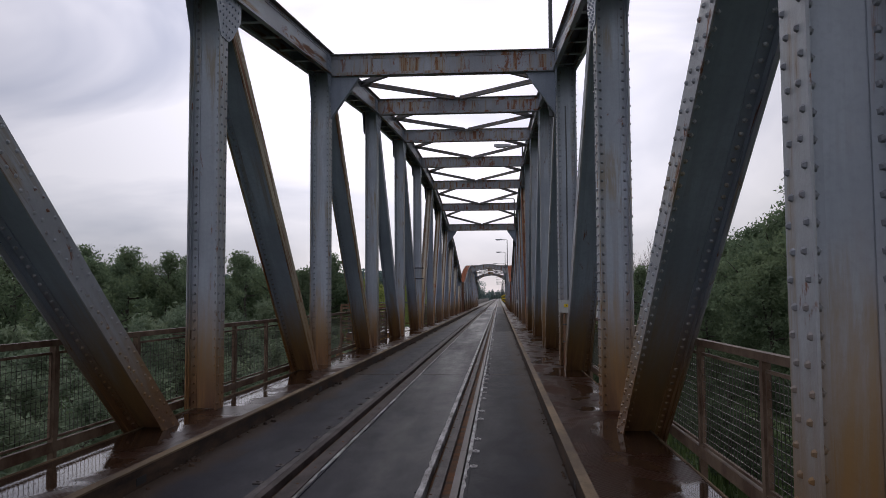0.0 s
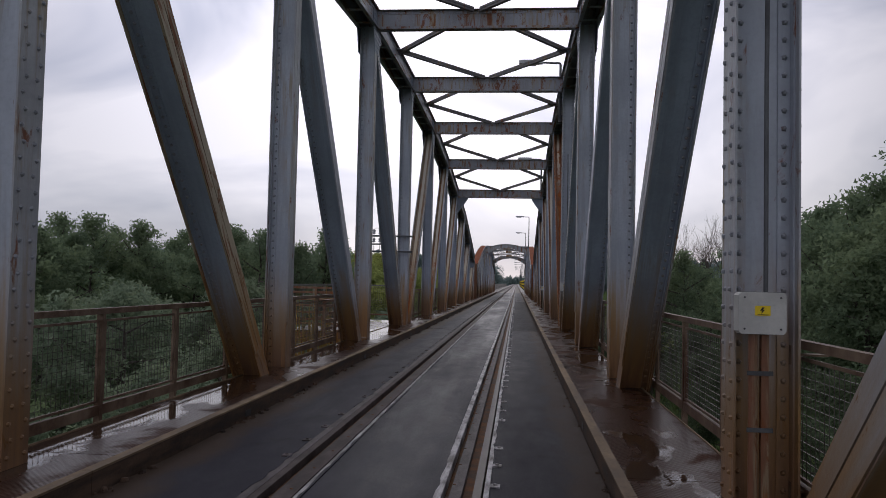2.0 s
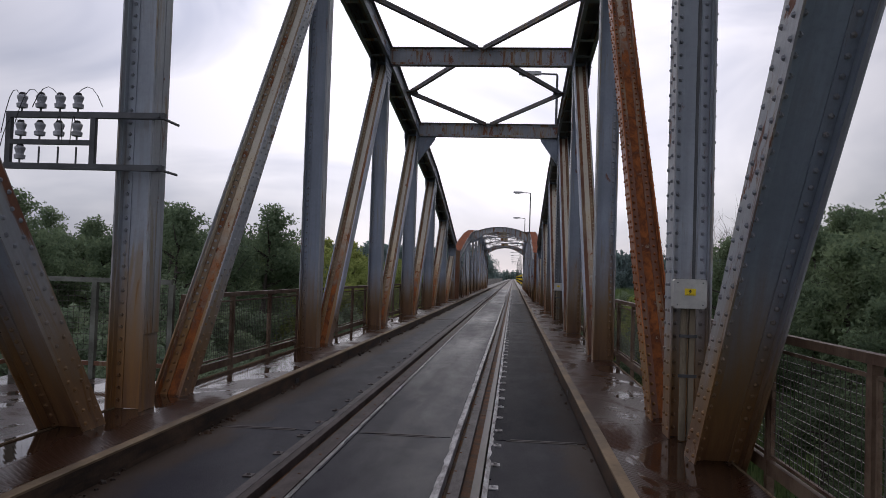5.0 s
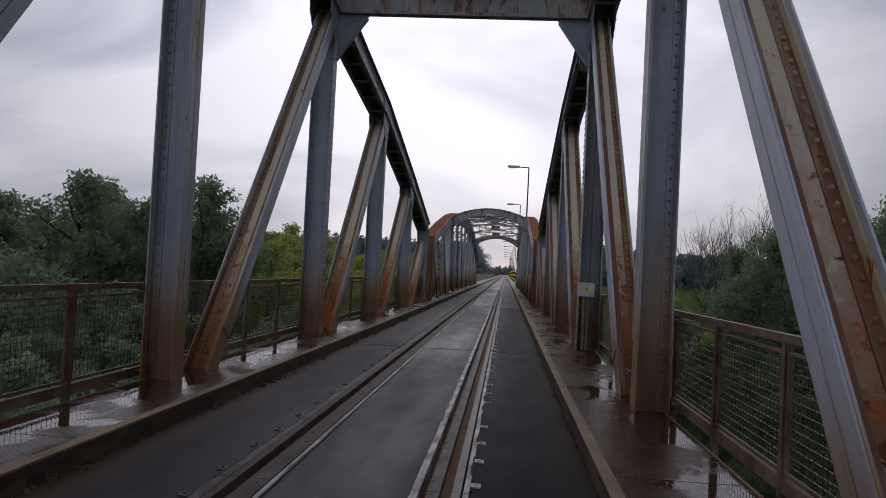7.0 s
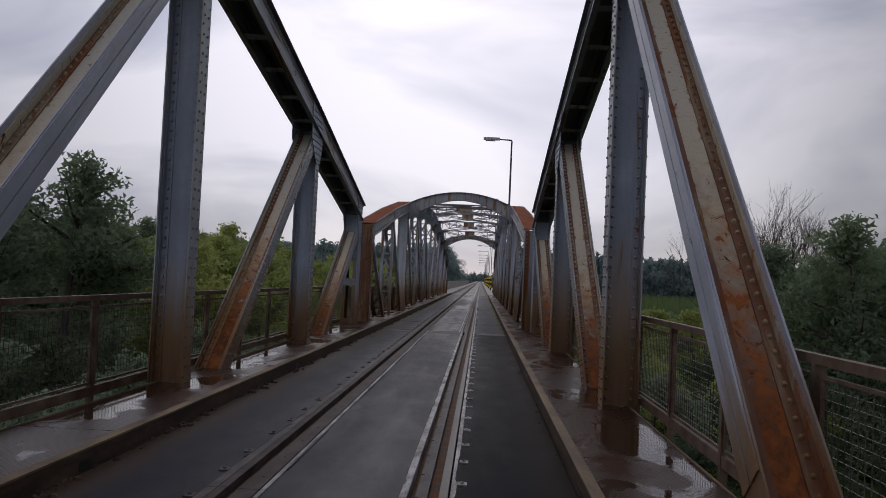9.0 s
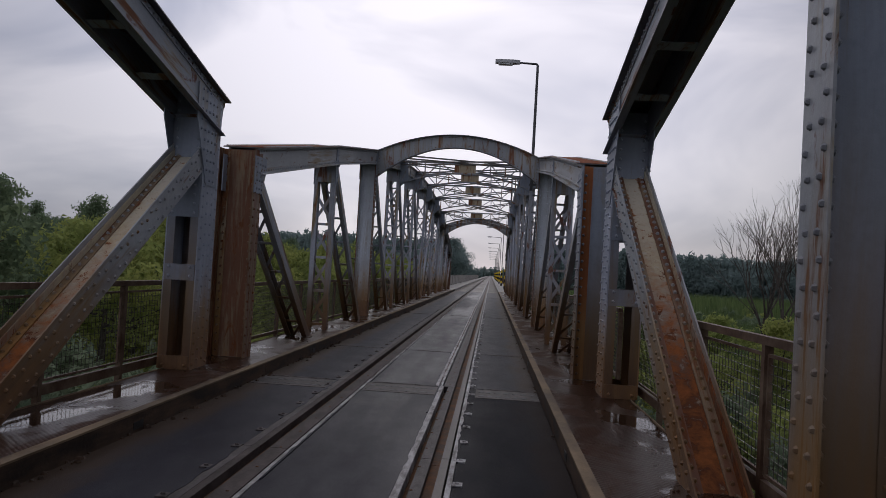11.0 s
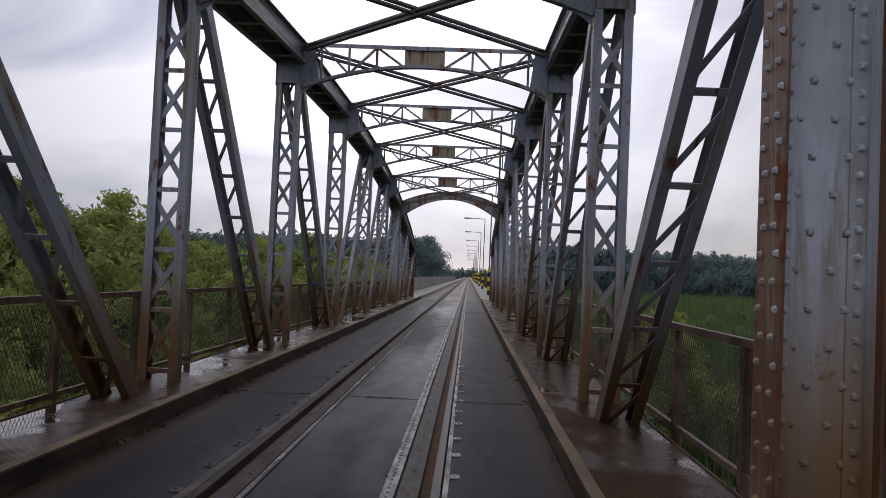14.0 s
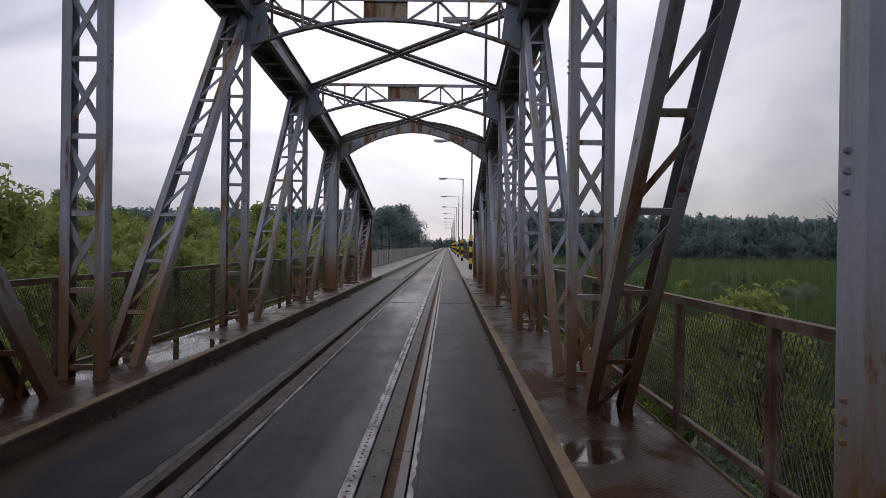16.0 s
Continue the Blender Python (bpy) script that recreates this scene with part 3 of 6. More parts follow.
def solid_member(name, a, b, w, d, material, label, category, group, pitch=0.115, edge=None, columns=2, angle_mat=None, outer=None, covered=False, rivet_mat=None):
    """A riveted member: a web across the bridge between two flange plates, joined by angles."""
    m, length = along(a, b)
    ln = round(length, 2)
    ob = thing(name, label, category, group, m=m)
    hw, hd = w / 2, d / 2
    road = -1 if m.translation.x > 0 else 1          # the side that faces the road

    def web():
        return Solid().box(-hw + 0.014, hw - 0.014, -0.007, 0.007, 0, ln)

    def flange():
        return Solid().box(-0.007, 0.007, -hd, hd, 0, ln)

    def angle():
        s = Solid().box(-0.042, 0.042, 0.007, 0.019, 0, ln)
        return s.box(-0.042, 0.042, -0.019, -0.007, 0, ln)

    def lip():
        return Solid().box(-0.006, 0.006, 0.021, 0.085, 0, ln).box(-0.006, 0.006, -0.085, -0.021, 0, ln)

    def rivets():
        s = Solid()
        k = 0
        z = 0.08
        while z < ln - 0.05:
            for sx in (-1, 1):
                for sy in (-1, 1):
                    if sy < 0 and not (covered and sx == road):
                        s.rivet((sx * (hw - 0.062), sy * 0.019, z), (0, sy, 0), 0.021, 0.022)
                    if covered:
                        continue
                    if columns == 2:
                        s.rivet((sx * hw, sy * (hd - 0.05 - 0.035 * (k % 2)), z), (sx, 0, 0))
                    else:
                        s.rivet((sx * hw, sy * (hd - 0.05), z), (sx, 0, 0))
                        s.rivet((sx * hw, sy * (hd - 0.17), z), (sx, 0, 0))
            z += pitch
            k += 1
        return s

    part("web_plate", keep(("web_plate", w, d, ln), web, material), material, ob)
    edge = edge or material
    bars = angle_mat or material
    for sx in (-1, 1):
        o = part("flange_plate", keep(("flange_plate", w, d, ln), flange, edge), edge, ob)
        o.location.x = sx * (hw - 0.007)
        here = outer if outer and sx * m.translation.x > 0 else bars
        o = part("angle_bar", keep(("angle_bar", w, d, ln), angle, here), here, ob)
        o.location.x = sx * (hw - 0.060)
        o = part("angle_lip", keep(("angle_lip", w, d, ln), lip, material), material, ob)
        o.location.x = sx * (hw - 0.0202)
    if covered:
        def strip():
            return Solid().box(-0.006, 0.006, -hd / 2 + 0.009, hd / 2 - 0.005, 0, ln - 1.15)
        for sy in (-1, 1):
            o = part("cover_strip", keep(("cover_strip", d, ln), strip, edge), edge, ob, "smooth welded cover strip")
            o.location = (road * (hw + 0.0062), sy * hd / 2, 0.72)
    heads = rivet_mat or edge
    part("rivets", keep(("rivets", w, d, ln, columns, covered, road if covered else 0), rivets, heads), heads, ob)["kind"] = "stuff"
    return ob


def box_post(x, y, top, w, d):
    """A hollow end post: two wide riveted plates, corner angles, and batten plates with open bays between them."""
    ob = thing("truss_post", "hollow riveted end post of pale blue plates with dark open bays", "truss post", "posts of the riveted span", m=Matrix.Translation((x, y, DECK + 0.002)))
    h = top - DECK - 0.002
    hw, hd = w / 2, d / 2
    rivets = Solid()
    for sx in (-1, 1):
        part("side_plate", Solid().box(min(sx * hw, sx * (hw - 0.014)), max(sx * hw, sx * (hw - 0.014)), -hd, hd, 0, h), M_PALE, ob)
        for sy in (-1, 1):
            xa, xb = sorted((sx * (hw - 0.0145), sx * (hw - 0.11)))
            ya, yb = sorted((sy * hd, sy * (hd - 0.014)))
            part("corner_angle", Solid().box(xa, xb, ya, yb, 0, h), M_STEEL_OCHRE, ob)
        z = 0.06
        while z < h - 0.05:
            for q in (-0.20, -0.075, 0.075, 0.20):
                rivets.rivet((sx * hw, q, z + (0.05 if abs(q) < 0.1 else 0)), (sx, 0, 0))
            z += 0.125
    for sy in (-1, 1):
        for za, zb in ((0.0, 0.16), (1.05, 1.24), (1.80, h)):
            ya, yb = sorted((sy * (hd + 0.001), sy * (hd + 0.012)))
            part("batten_plate", Solid().box(-hw + 0.02, hw - 0.02, ya, yb, za, zb), M_STEEL, ob)
            z = za + 0.05
            while z < zb:
                for sx in (-1, 1):
                    rivets.rivet((sx * (hw - 0.07), sy * (hd + 0.012), z), (0, sy, 0))
                z += 0.11
    part("rivets", rivets, M_PALE, ob)["kind"] = "stuff"
    return ob


def gusset(parent_m, name, outline, material, label, group, half):
    """A pair of riveted plates on the two faces of a truss joint; the outline lies in y and z round the joint."""
    ob = thing(name, label, "gusset plate", group, m=parent_m)
    lo = min(p[1] for p in outline)
    hi = max(p[1] for p in outline)

    def inside(y, z):
        c = False
        for i in range(len(outline)):
            (y1, z1), (y2, z2) = outline[i - 1], outline[i]
            if (z1 > z) != (z2 > z) and y < (y2 - y1) * (z - z1) / (z2 - z1) + y1:
                c = not c
        return c

    for sx in (-1, 1):
        part("plate", Solid().plate(outline, "x", sx * (half + 0.007) - 0.006, sx * (half + 0.007) + 0.006), material, ob)
    s = Solid()
    z = lo + 0.06
    while z < hi - 0.03:
        y = -1.0
        while y < 1.0:
            if inside(y - 0.04, z) and inside(y + 0.04, z):
                for sx in (-1, 1):
                    s.rivet((sx * (half + 0.013), y, z), (sx, 0, 0))
            y += 0.115
        z += 0.115
    part("rivets", s, material, ob)["kind"] = "stuff"
    return ob


def chord_piece(a, b, depth, material, label, group, hw, cover):
    """A hollow top chord: two webs under a cover plate, open below with batten plates."""
    m, length = along(a, b)
    ob = thing("top_chord", label, "bridge chord", group, m=m)
    for sx in (-1, 1):
        part("web_plate", Solid().box(sx * (hw - 0.014) - 0.008, sx * (hw - 0.014) + 0.008, 0.0, depth, 0, length), material, ob)
        xa, xb = sorted((sx * (hw - 0.0055), sx * (hw + 0.004)))
        xo = sorted((sx * (hw - 0.006), sx * (hw + 0.065)))
        low = [(xa, depth - 0.085), (xb, depth - 0.085), (xb, depth - 0.013), (xo[1], depth - 0.013), (xo[1], depth - 0.001), (xo[0], depth - 0.001), (xo[0], depth - 0.013), (xa, depth - 0.013)]
        part("angle_bar", Solid().plate([p for k, p in enumerate(low) if k == 0 or p != low[k - 1]], "z", 0, length), material, ob)
        part("upper_angle_bar", Solid().box(xa, xb, 0.001, 0.075, 0, length), material, ob)
    part("cover_plate", Solid().box(-hw - 0.075, hw + 0.075, -0.016, -0.001, -0.02, length + 0.02), M_BRACE, ob)
    part("cover_skin", Solid().box(-hw - 0.068, hw + 0.068, -0.020, -0.0162, -0.02, length + 0.02), cover, ob, "rust-red upper face")
    n = max(2, round(length / 1.05))
    for k in range(n):
        z = (k + 0.5) * length / n
        part("batten_plate", Solid().box(-hw + 0.025, hw - 0.025, depth - 0.03, depth - 0.018, z - 0.07, z + 0.07), material, ob)
    s = Solid()
    z = 0.06
    while z < length:
        for sx in (-1, 1):
            s.rivet((sx * (hw + 0.004), 0.04, z), (sx, 0, 0))
            s.rivet((sx * (hw + 0.004), depth - 0.05, z), (sx, 0, 0))
            s.rivet((sx * (hw + 0.045), -0.020, z), (0, -1, 0))
        z += 0.12
    part("rivets", s, material, ob)["kind"] = "stuff"
    return ob


# ---- the riveted span ----
for side in (-1, 1):
    x = side * AXIS
    for i in range(-1, 12):
        y, zt = node(i), TOP1[i]
        end = i in (-1, 11)
        mat = M_POST if i <= 5 else M_STEEL if side < 0 else M_POST_WET if i == 8 else M_STEEL_OCHRE
        y -= 0.58 if i == 11 else 0.0
        w = 0.345 if 3 <= i <= 7 else 0.40
        xp = side * (INNER + w / 2)
        if i == 11:
            box_post(xp, y, zt - 0.03, w, 0.52)
        else:
            solid_member("truss_post", (xp, y, DECK + 0.002), (xp, y, zt - (0.03 if end else 0.40)), w, 0.50 if end else 0.29, mat,
                         "upright riveted blue-grey steel truss post, rusty brown at its foot", "truss post", "posts of the riveted span", columns=4 if end else 2, edge=M_FLANGE, rivet_mat=M_RIVET,
                         covered=3 <= i <= 7 and (i, side) != (5, 1))
        slope = (TOP1[min(i + 1, 11)] - TOP1[max(i - 1, -1)]) / PANEL / (1 if end else 2)
        if i == -1:
            outline = [(-0.17, zt - 1.1), (0.17, zt - 1.1), (0.55, zt - 0.35), (0.55, zt + 0.06), (-0.17, zt - 0.05)]
        elif i == 11:
            outline = [(-0.17, zt - 1.1), (0.17, zt - 1.1), (0.17, zt - 0.05), (-0.55, zt + 0.06), (-0.55, zt - 0.35)]
        elif i < 5:
            outline = [(-0.155, zt - 1.05), (0.155, zt - 1.05), (0.30, zt - 0.95), (0.62, zt - 0.62), (0.62, zt - 0.05 + 0.6 * slope), (-0.40, zt - 0.06 - 0.4 * slope), (-0.40, zt - 0.42 - 0.4 * slope)]
        elif i > 5:
            outline = [(-0.30, zt - 0.95), (-0.155, zt - 1.05), (0.155, zt - 1.05), (0.40, zt - 0.42 + 0.4 * slope), (0.40, zt - 0.06 + 0.4 * slope), (-0.62, zt - 0.05 - 0.6 * slope), (-0.62, zt - 0.62)]
        else:
            outline = [(-0.155, zt - 0.85), (0.155, zt - 0.85), (0.42, zt - 0.44), (0.42, zt - 0.07), (-0.42, zt - 0.07), (-0.42, zt - 0.44)]
        gusset(Matrix.Translation((x, y, 0)), "gusset_plate", outline, M_STEEL,
               "pair of riveted grey gusset plates at a truss joint", "joints of the riveted span", HALF)
    for i in range(-1, 11):
        ya, yb = node(i), node(i + 1) - (0.25 if i == 10 else 0.0)
        chord_piece((x, ya, TOP1[i]), (x, yb, TOP1[i + 1]), 0.45, M_CHORD,
                    "hollow riveted steel top chord, grey with rust stains", "top chord of the riveted span", HALF, M_RUSTPLATE)
        if i < 5:
            hi, lo, mat = (x, ya, TOP1[i] - 0.40), (x, yb, LOW), M_DIAG
            label = "leaning riveted dark grey truss diagonal with rusty foot"
        else:
            hi, lo, mat = (x, yb, TOP1[i + 1] - 0.40), (x, ya, LOW), M_WEB_GREY if side < 0 else M_WEB_RED if i == 5 else M_WEB_EATEN
            label = "leaning riveted truss diagonal with flaking paint and orange rust"
        w = 0.47 if i < 2 else 0.41 if i < 5 else 0.38 if i > 7 else 0.32
        hi, lo = Vector(hi), Vector(lo)
        hi.x = lo.x = side * (INNER + w / 2)
        foot = lo + (hi - lo) * ((0.02 - lo.z) / (hi.z - lo.z))
        head = hi - (hi - lo).normalized() * 0.15
        solid_member("truss_diagonal", foot, head, w - 0.014, 0.28, mat, label, "truss diagonal", "diagonals of the riveted span",
                     edge=M_ORANGE if side > 0 and i == 5 else M_EDGE if side < 0 and i in (1, 2) else M_SMOOTH if i in (3, 6, 7, 8) else M_FLANGE, angle_mat=M_DIAG if i < 5 else M_RUSTPLATE if side > 0 else M_RUSTY,
                     covered=i in (1, 2, 3, 6, 7, 8), rivet_mat=M_RIVET if i < 5 and i > 0 else M_EDGE if i in (6, 7, 8) else None)


def cross_beam(y, z, material):
    """A plate girder across the road between the two top chords."""
    ob = thing("cross_beam", "riveted grey steel beam across the road with rust streaks", "cross beam", "cross beams of the riveted span", m=Matrix.Translation((0, y, z)))
    w = INNER - 0.014
    part("web_plate", Solid().box(-w, w, -0.006, 0.006, -0.46, 0), material, ob)
    s = Solid()
    for z0, z1 in ((-0.012, 0.0), (-0.472, -0.460)):
        s.box(-w, w, -0.10, 0.10, z0, z1 + 0.0002)
    part("flange_plate", s, material, ob)
    s = Solid()
    for z0, z1 in ((-0.09, -0.013), (-0.459, -0.382)):
        for sy in (-1, 1):
            s.box(-w, w, min(sy * 0.0065, sy * 0.018), max(sy * 0.0065, sy * 0.018), z0, z1)
    part("angle_bar", s, material, ob)
    for k in (-1.55, -0.62, 0.62, 1.55):
        s = Solid()
        for sy in (-1, 1):
            s.box(k - 0.035, k + 0.035, min(sy * 0.0185, sy * 0.03), max(sy * 0.0185, sy * 0.03), -0.455, -0.015)
        part("stiffener", s, material, ob)
    s = Solid()
    xx = -w + 0.06
    while xx < w:
        for sy in (-1, 1):
            for zz in (-0.05, -0.42):
                s.rivet((xx, sy * 0.018, zz), (0, sy, 0), 0.015)
        xx += 0.12
    part("rivets", s, material, ob)["kind"] = "stuff"
    return ob


for i in range(2, 9):
    beam = cross_beam(node(i), TOP1[i] - 0.02, M_BEAM)
    if i in (2, 8):
        for sx in (-1, 1):
            xi = sx * (INNER - 0.014)
            p = Solid().plate([(xi, -0.475), (xi - sx * 0.62, -0.475), (xi - sx * 0.55, -0.56), (xi, -1.35)], "y", -0.010, 0.010)
            part("knee_plate", p, M_STEEL, beam)
            f = Solid().bar((xi - sx * 0.575, 0, -0.545), (xi, 0, -1.37), 0.14, 0.014)
            part("knee_flange", f, M_STEEL, beam)
for i in range(2, 8):
    ya, yb, ym = node(i), node(i + 1), (node(i) + node(i + 1)) / 2
    za, zb = TOP1[i] - 0.05, TOP1[i + 1] - 0.05
    zm = (za + zb) / 2 - 0.03
    for sx in (-1, 1):
        for yy, zz in ((ya, za), (yb, zb)):
            s = Solid()
            for off in (-0.03, 0.03):
                s.bar((sx * 0.10, yy + (0.12 if yy < ym else -0.12), zz + off), (sx * (INNER - 0.12), ym, zm + off), 0.09, 0.05)
            whole("wind_brace", s, M_BRACE, "thin rusty paired-angle wind brace under the top chords", "wind brace", "wind braces of the riveted span")
        s = Solid().plate([(sx * (INNER - 0.01), ym - 0.30), (sx * (INNER - 0.36), ym - 0.12), (sx * (INNER - 0.36), ym + 0.12), (sx * (INNER - 0.01), ym + 0.30)], "z", zm - 0.008, zm + 0.008)
        whole("brace_plate", s, M_CHORD, "small dark gusset plate holding two wind braces", "gusset plate", "brace plates of the riveted span")


# ---- the lattice span ----
def lattice_post(x, y, zt):
    ob = thing("lattice_post", "upright grey lattice steel post with crossed lacing bars, rusty foot", "truss post", "lattice posts", m=Matrix.Translation((x, y, DECK + 0.002)))
    h = round(zt - 0.30 - DECK, 2)

    def leg():
        return Solid().plate([(0.007, -0.080), (0.007, 0.080), (-0.088, 0.080), (-0.088, 0.068), (-0.007, 0.068), (-0.007, -0.068), (-0.088, -0.068), (-0.088, -0.080)], "z", 0, h)

    for sx in (-1, 1):
        o = part("leg", keep(("leg", h), leg, M_LATTICE), M_LATTICE, ob)
        o.location.x = sx * (HALF2 - 0.007)
        if sx < 0:
            o.rotation_euler = (0, 0, math.pi)
    n = max(2, round((h - 0.75) / 0.69))
    cell = (h - 0.75) / n

    def cross():
        s = Solid()
        s.bar((-0.185, 0.0, 0.05), (0.185, 0.0, cell - 0.05), 0.012, 0.062, (1, 0, 0))
        s.bar((0.185, 0.013, 0.05), (-0.185, 0.013, cell - 0.05), 0.012, 0.062, (1, 0, 0))
        return s

    def batten():
        return Solid().box(-0.19, 0.19, -0.014, -0.0082, -0.026, 0.026).box(-0.19, 0.19, -0.008, 0.05, 0.014, 0.026)

    for k in range(n):
        o = part("lacing_cross", keep(("lacing_cross", round(cell, 3)), cross, M_LATTICE), M_LATTICE, ob)
        o.location = (0, -0.048, 0.12 + k * cell)
        o = part("batten", keep(("batten",), batten, M_LATTICE), M_LATTICE, ob)
        o.location = (0, -0.048, 0.12 + k * cell)
    for sy in (-1, 1):
        part("head_plate", Solid().box(-0.20, 0.20, sy * 0.087 - 0.006, sy * 0.087 + 0.006, h - 0.45, h), M_LATTICE, ob)

    def rivets():
        s = Solid()
        for k in range(n + 1):
            for sx in (-1, 1):
                for dz in (-0.06, 0.0, 0.06):
                    s.rivet((sx * HALF2, 0.02, 0.12 + k * cell + dz), (sx, 0, 0), 0.015)
                    s.rivet((sx * (HALF2 - 0.014), 0.02, 0.12 + k * cell + dz), (-sx, 0, 0), 0.013)
        return s

    part("rivets", keep(("rivets", "lattice", h), rivets, M_LATTICE), M_LATTICE, ob)["kind"] = "stuff"
    return ob


def lattice_diagonal(a, b):
    m, length = along(a, b)
    ob = thing("lattice_diagonal", "leaning grey steel diagonal of two bars laced like a ladder", "truss diagonal", "lattice diagonals", m=m)
    ln = round(length, 2)

    def leg():
        return Solid().plate([(0.006, -0.095), (0.006, 0.095), (-0.08, 0.095), (-0.08, 0.083), (-0.006, 0.083), (-0.006, -0.083), (-0.08, -0.083), (-0.08, -0.095)], "z", 0, ln)

    for sx in (-1, 1):
        o = part("leg", keep(("leg", "diagonal", ln), leg, M_LATTICE), M_LATTICE, ob)
        o.location.x = sx * (HALF2 - 0.03)
        if sx < 0:
            o.rotation_euler = (0, 0, math.pi)
    n = max(2, round(ln / 0.74))
    cell = ln / n

    def rung():
        return Solid().box(-0.17, 0.17, -0.006, 0.006, -0.028, 0.028)

    def tie():
        return Solid().bar((-0.17, 0, 0.03), (0.17, 0, cell - 0.03), 0.012, 0.045, (1, 0, 0))

    for k in range(n):
        o = part("rung", keep(("rung",), rung, M_LATTICE), M_LATTICE, ob)
        o.location = (0, -0.075, k * cell + 0.02)
        o = part("lacing_bar", keep(("lacing_bar", round(cell, 3)), tie, M_LATTICE), M_LATTICE, ob)
        o.location = (0, -0.062, k * cell)
    return ob


def bow(x, half, edge, crown):
    return edge + (crown - edge) * (1 - (x / half) ** 2)


def arch_portal(y, zt):
    ob = thing("arched_portal", "solid riveted arched portal beam, grey with yellowed rust", "portal beam", "arched portals", m=Matrix.Translation((0, y, 0)))
    w = INNER2 - 0.014
    xs = [-w + 2 * w * k / 24 for k in range(25)]
    up = [(x, bow(x, w, zt, zt + 0.52)) for x in xs]
    lo = [(x, bow(x, w, zt - 0.70, zt + 0.19)) for x in xs]
    s = Solid().plate(lo + up[::-1], "y", -0.007, 0.007)
    part("web_plate", s, M_PORTAL, ob)
    for name, line, t in (("upper_flange", up, 0.014), ("lower_flange", lo, -0.014)):
        s = Solid()
        s.v = [(x, sy * 0.10, z + dz) for x, z in line for sy, dz in ((-1, 0), (1, 0), (1, t), (-1, t))]
        s.f = [(4 * k + j, 4 * k + (j + 1) % 4, 4 * k + 4 + (j + 1) % 4, 4 * k + 4 + j) for k in range(24) for j in range(4)] + [(3, 2, 1, 0), (96, 97, 98, 99)]
        part(name, s, M_CHORD, ob)
    s = Solid()
    for k in range(49):
        x = -w + 0.04 + (2 * w - 0.08) * k / 48
        for sy in (-1, 1):
            s.rivet((x, sy * 0.007, bow(x, w, zt, zt + 0.52) - 0.05), (0, sy, 0), 0.014)
            s.rivet((x, sy * 0.007, bow(x, w, zt - 0.70, zt + 0.19) + 0.05), (0, sy, 0), 0.014)
    for k in (-2.15, -1.95, -1.2, -0.75, 0.75, 1.2, 1.95, 2.15):
        z0, z1 = bow(k, w, zt - 0.70, zt + 0.19), bow(k, w, zt, zt + 0.52)
        zz = z0 + 0.1
        while zz < z1 - 0.06:
            for sy in (-1, 1):
                s.rivet((k, sy * 0.007, zz), (0, sy, 0), 0.014)
            zz += 0.09
    part("rivets", s, M_RUSTY, ob)["kind"] = "stuff"
    return ob


def lattice_beam(y, zt):
    ob = thing("lattice_beam", "light lattice beam with bowed lower bar and rusty centre plate", "cross beam", "lattice beams", m=Matrix.Translation((0, y, 0)))
    w = INNER2 - 0.014
    part("upper_bar", Solid().box(-w, w, -0.055, 0.055, zt - 0.012, zt).box(-w, w, -0.055, -0.043, zt - 0.07, zt - 0.0122), M_CHORD, ob)
    low = lambda x: bow(x, w, zt - 0.80, zt - 0.36)
    s = Solid()
    xs = [-w + 2 * w * k / 20 for k in range(21)]
    for k in range(20):
        s.bar((xs[k], 0, low(xs[k])), (xs[k + 1], 0, low(xs[k + 1])), 0.11, 0.05)
    part("bowed_lower_bar", s, M_CHORD, ob)
    part("centre_plate", Solid().box(-0.36, 0.36, -0.008, 0.008, zt - 0.38, zt - 0.02), M_EDGE, ob, "rust-stained rectangular centre plate")
    for sx in (-1, 1):
        cells = [0.36, 0.86, 1.36, 1.86, w]
        for k in range(4):
            x0, x1 = sx * cells[k], sx * cells[k + 1]
            part("tie_bar", Solid().bar((x0, 0, zt - 0.03) if k % 2 else (x0, 0, low(x0)), (x1, 0, low(x1)) if k % 2 else (x1, 0, zt - 0.03), 0.05, 0.035), M_CHORD, ob)
            if k < 3:
                part("upright_bar", Solid().bar((x1, 0, low(x1)), (x1, 0, zt - 0.03), 0.04, 0.035, (0, 1, 0)), M_CHORD, ob)
        xi = sx * w
        part("corner_plate", Solid().plate([(xi, zt - 0.02), (xi - sx * 0.22, zt - 0.02), (xi - sx * 0.30, zt - 0.68), (xi, zt - 0.92)], "y", -0.012, -0.002), M_STEEL, ob)
    return ob


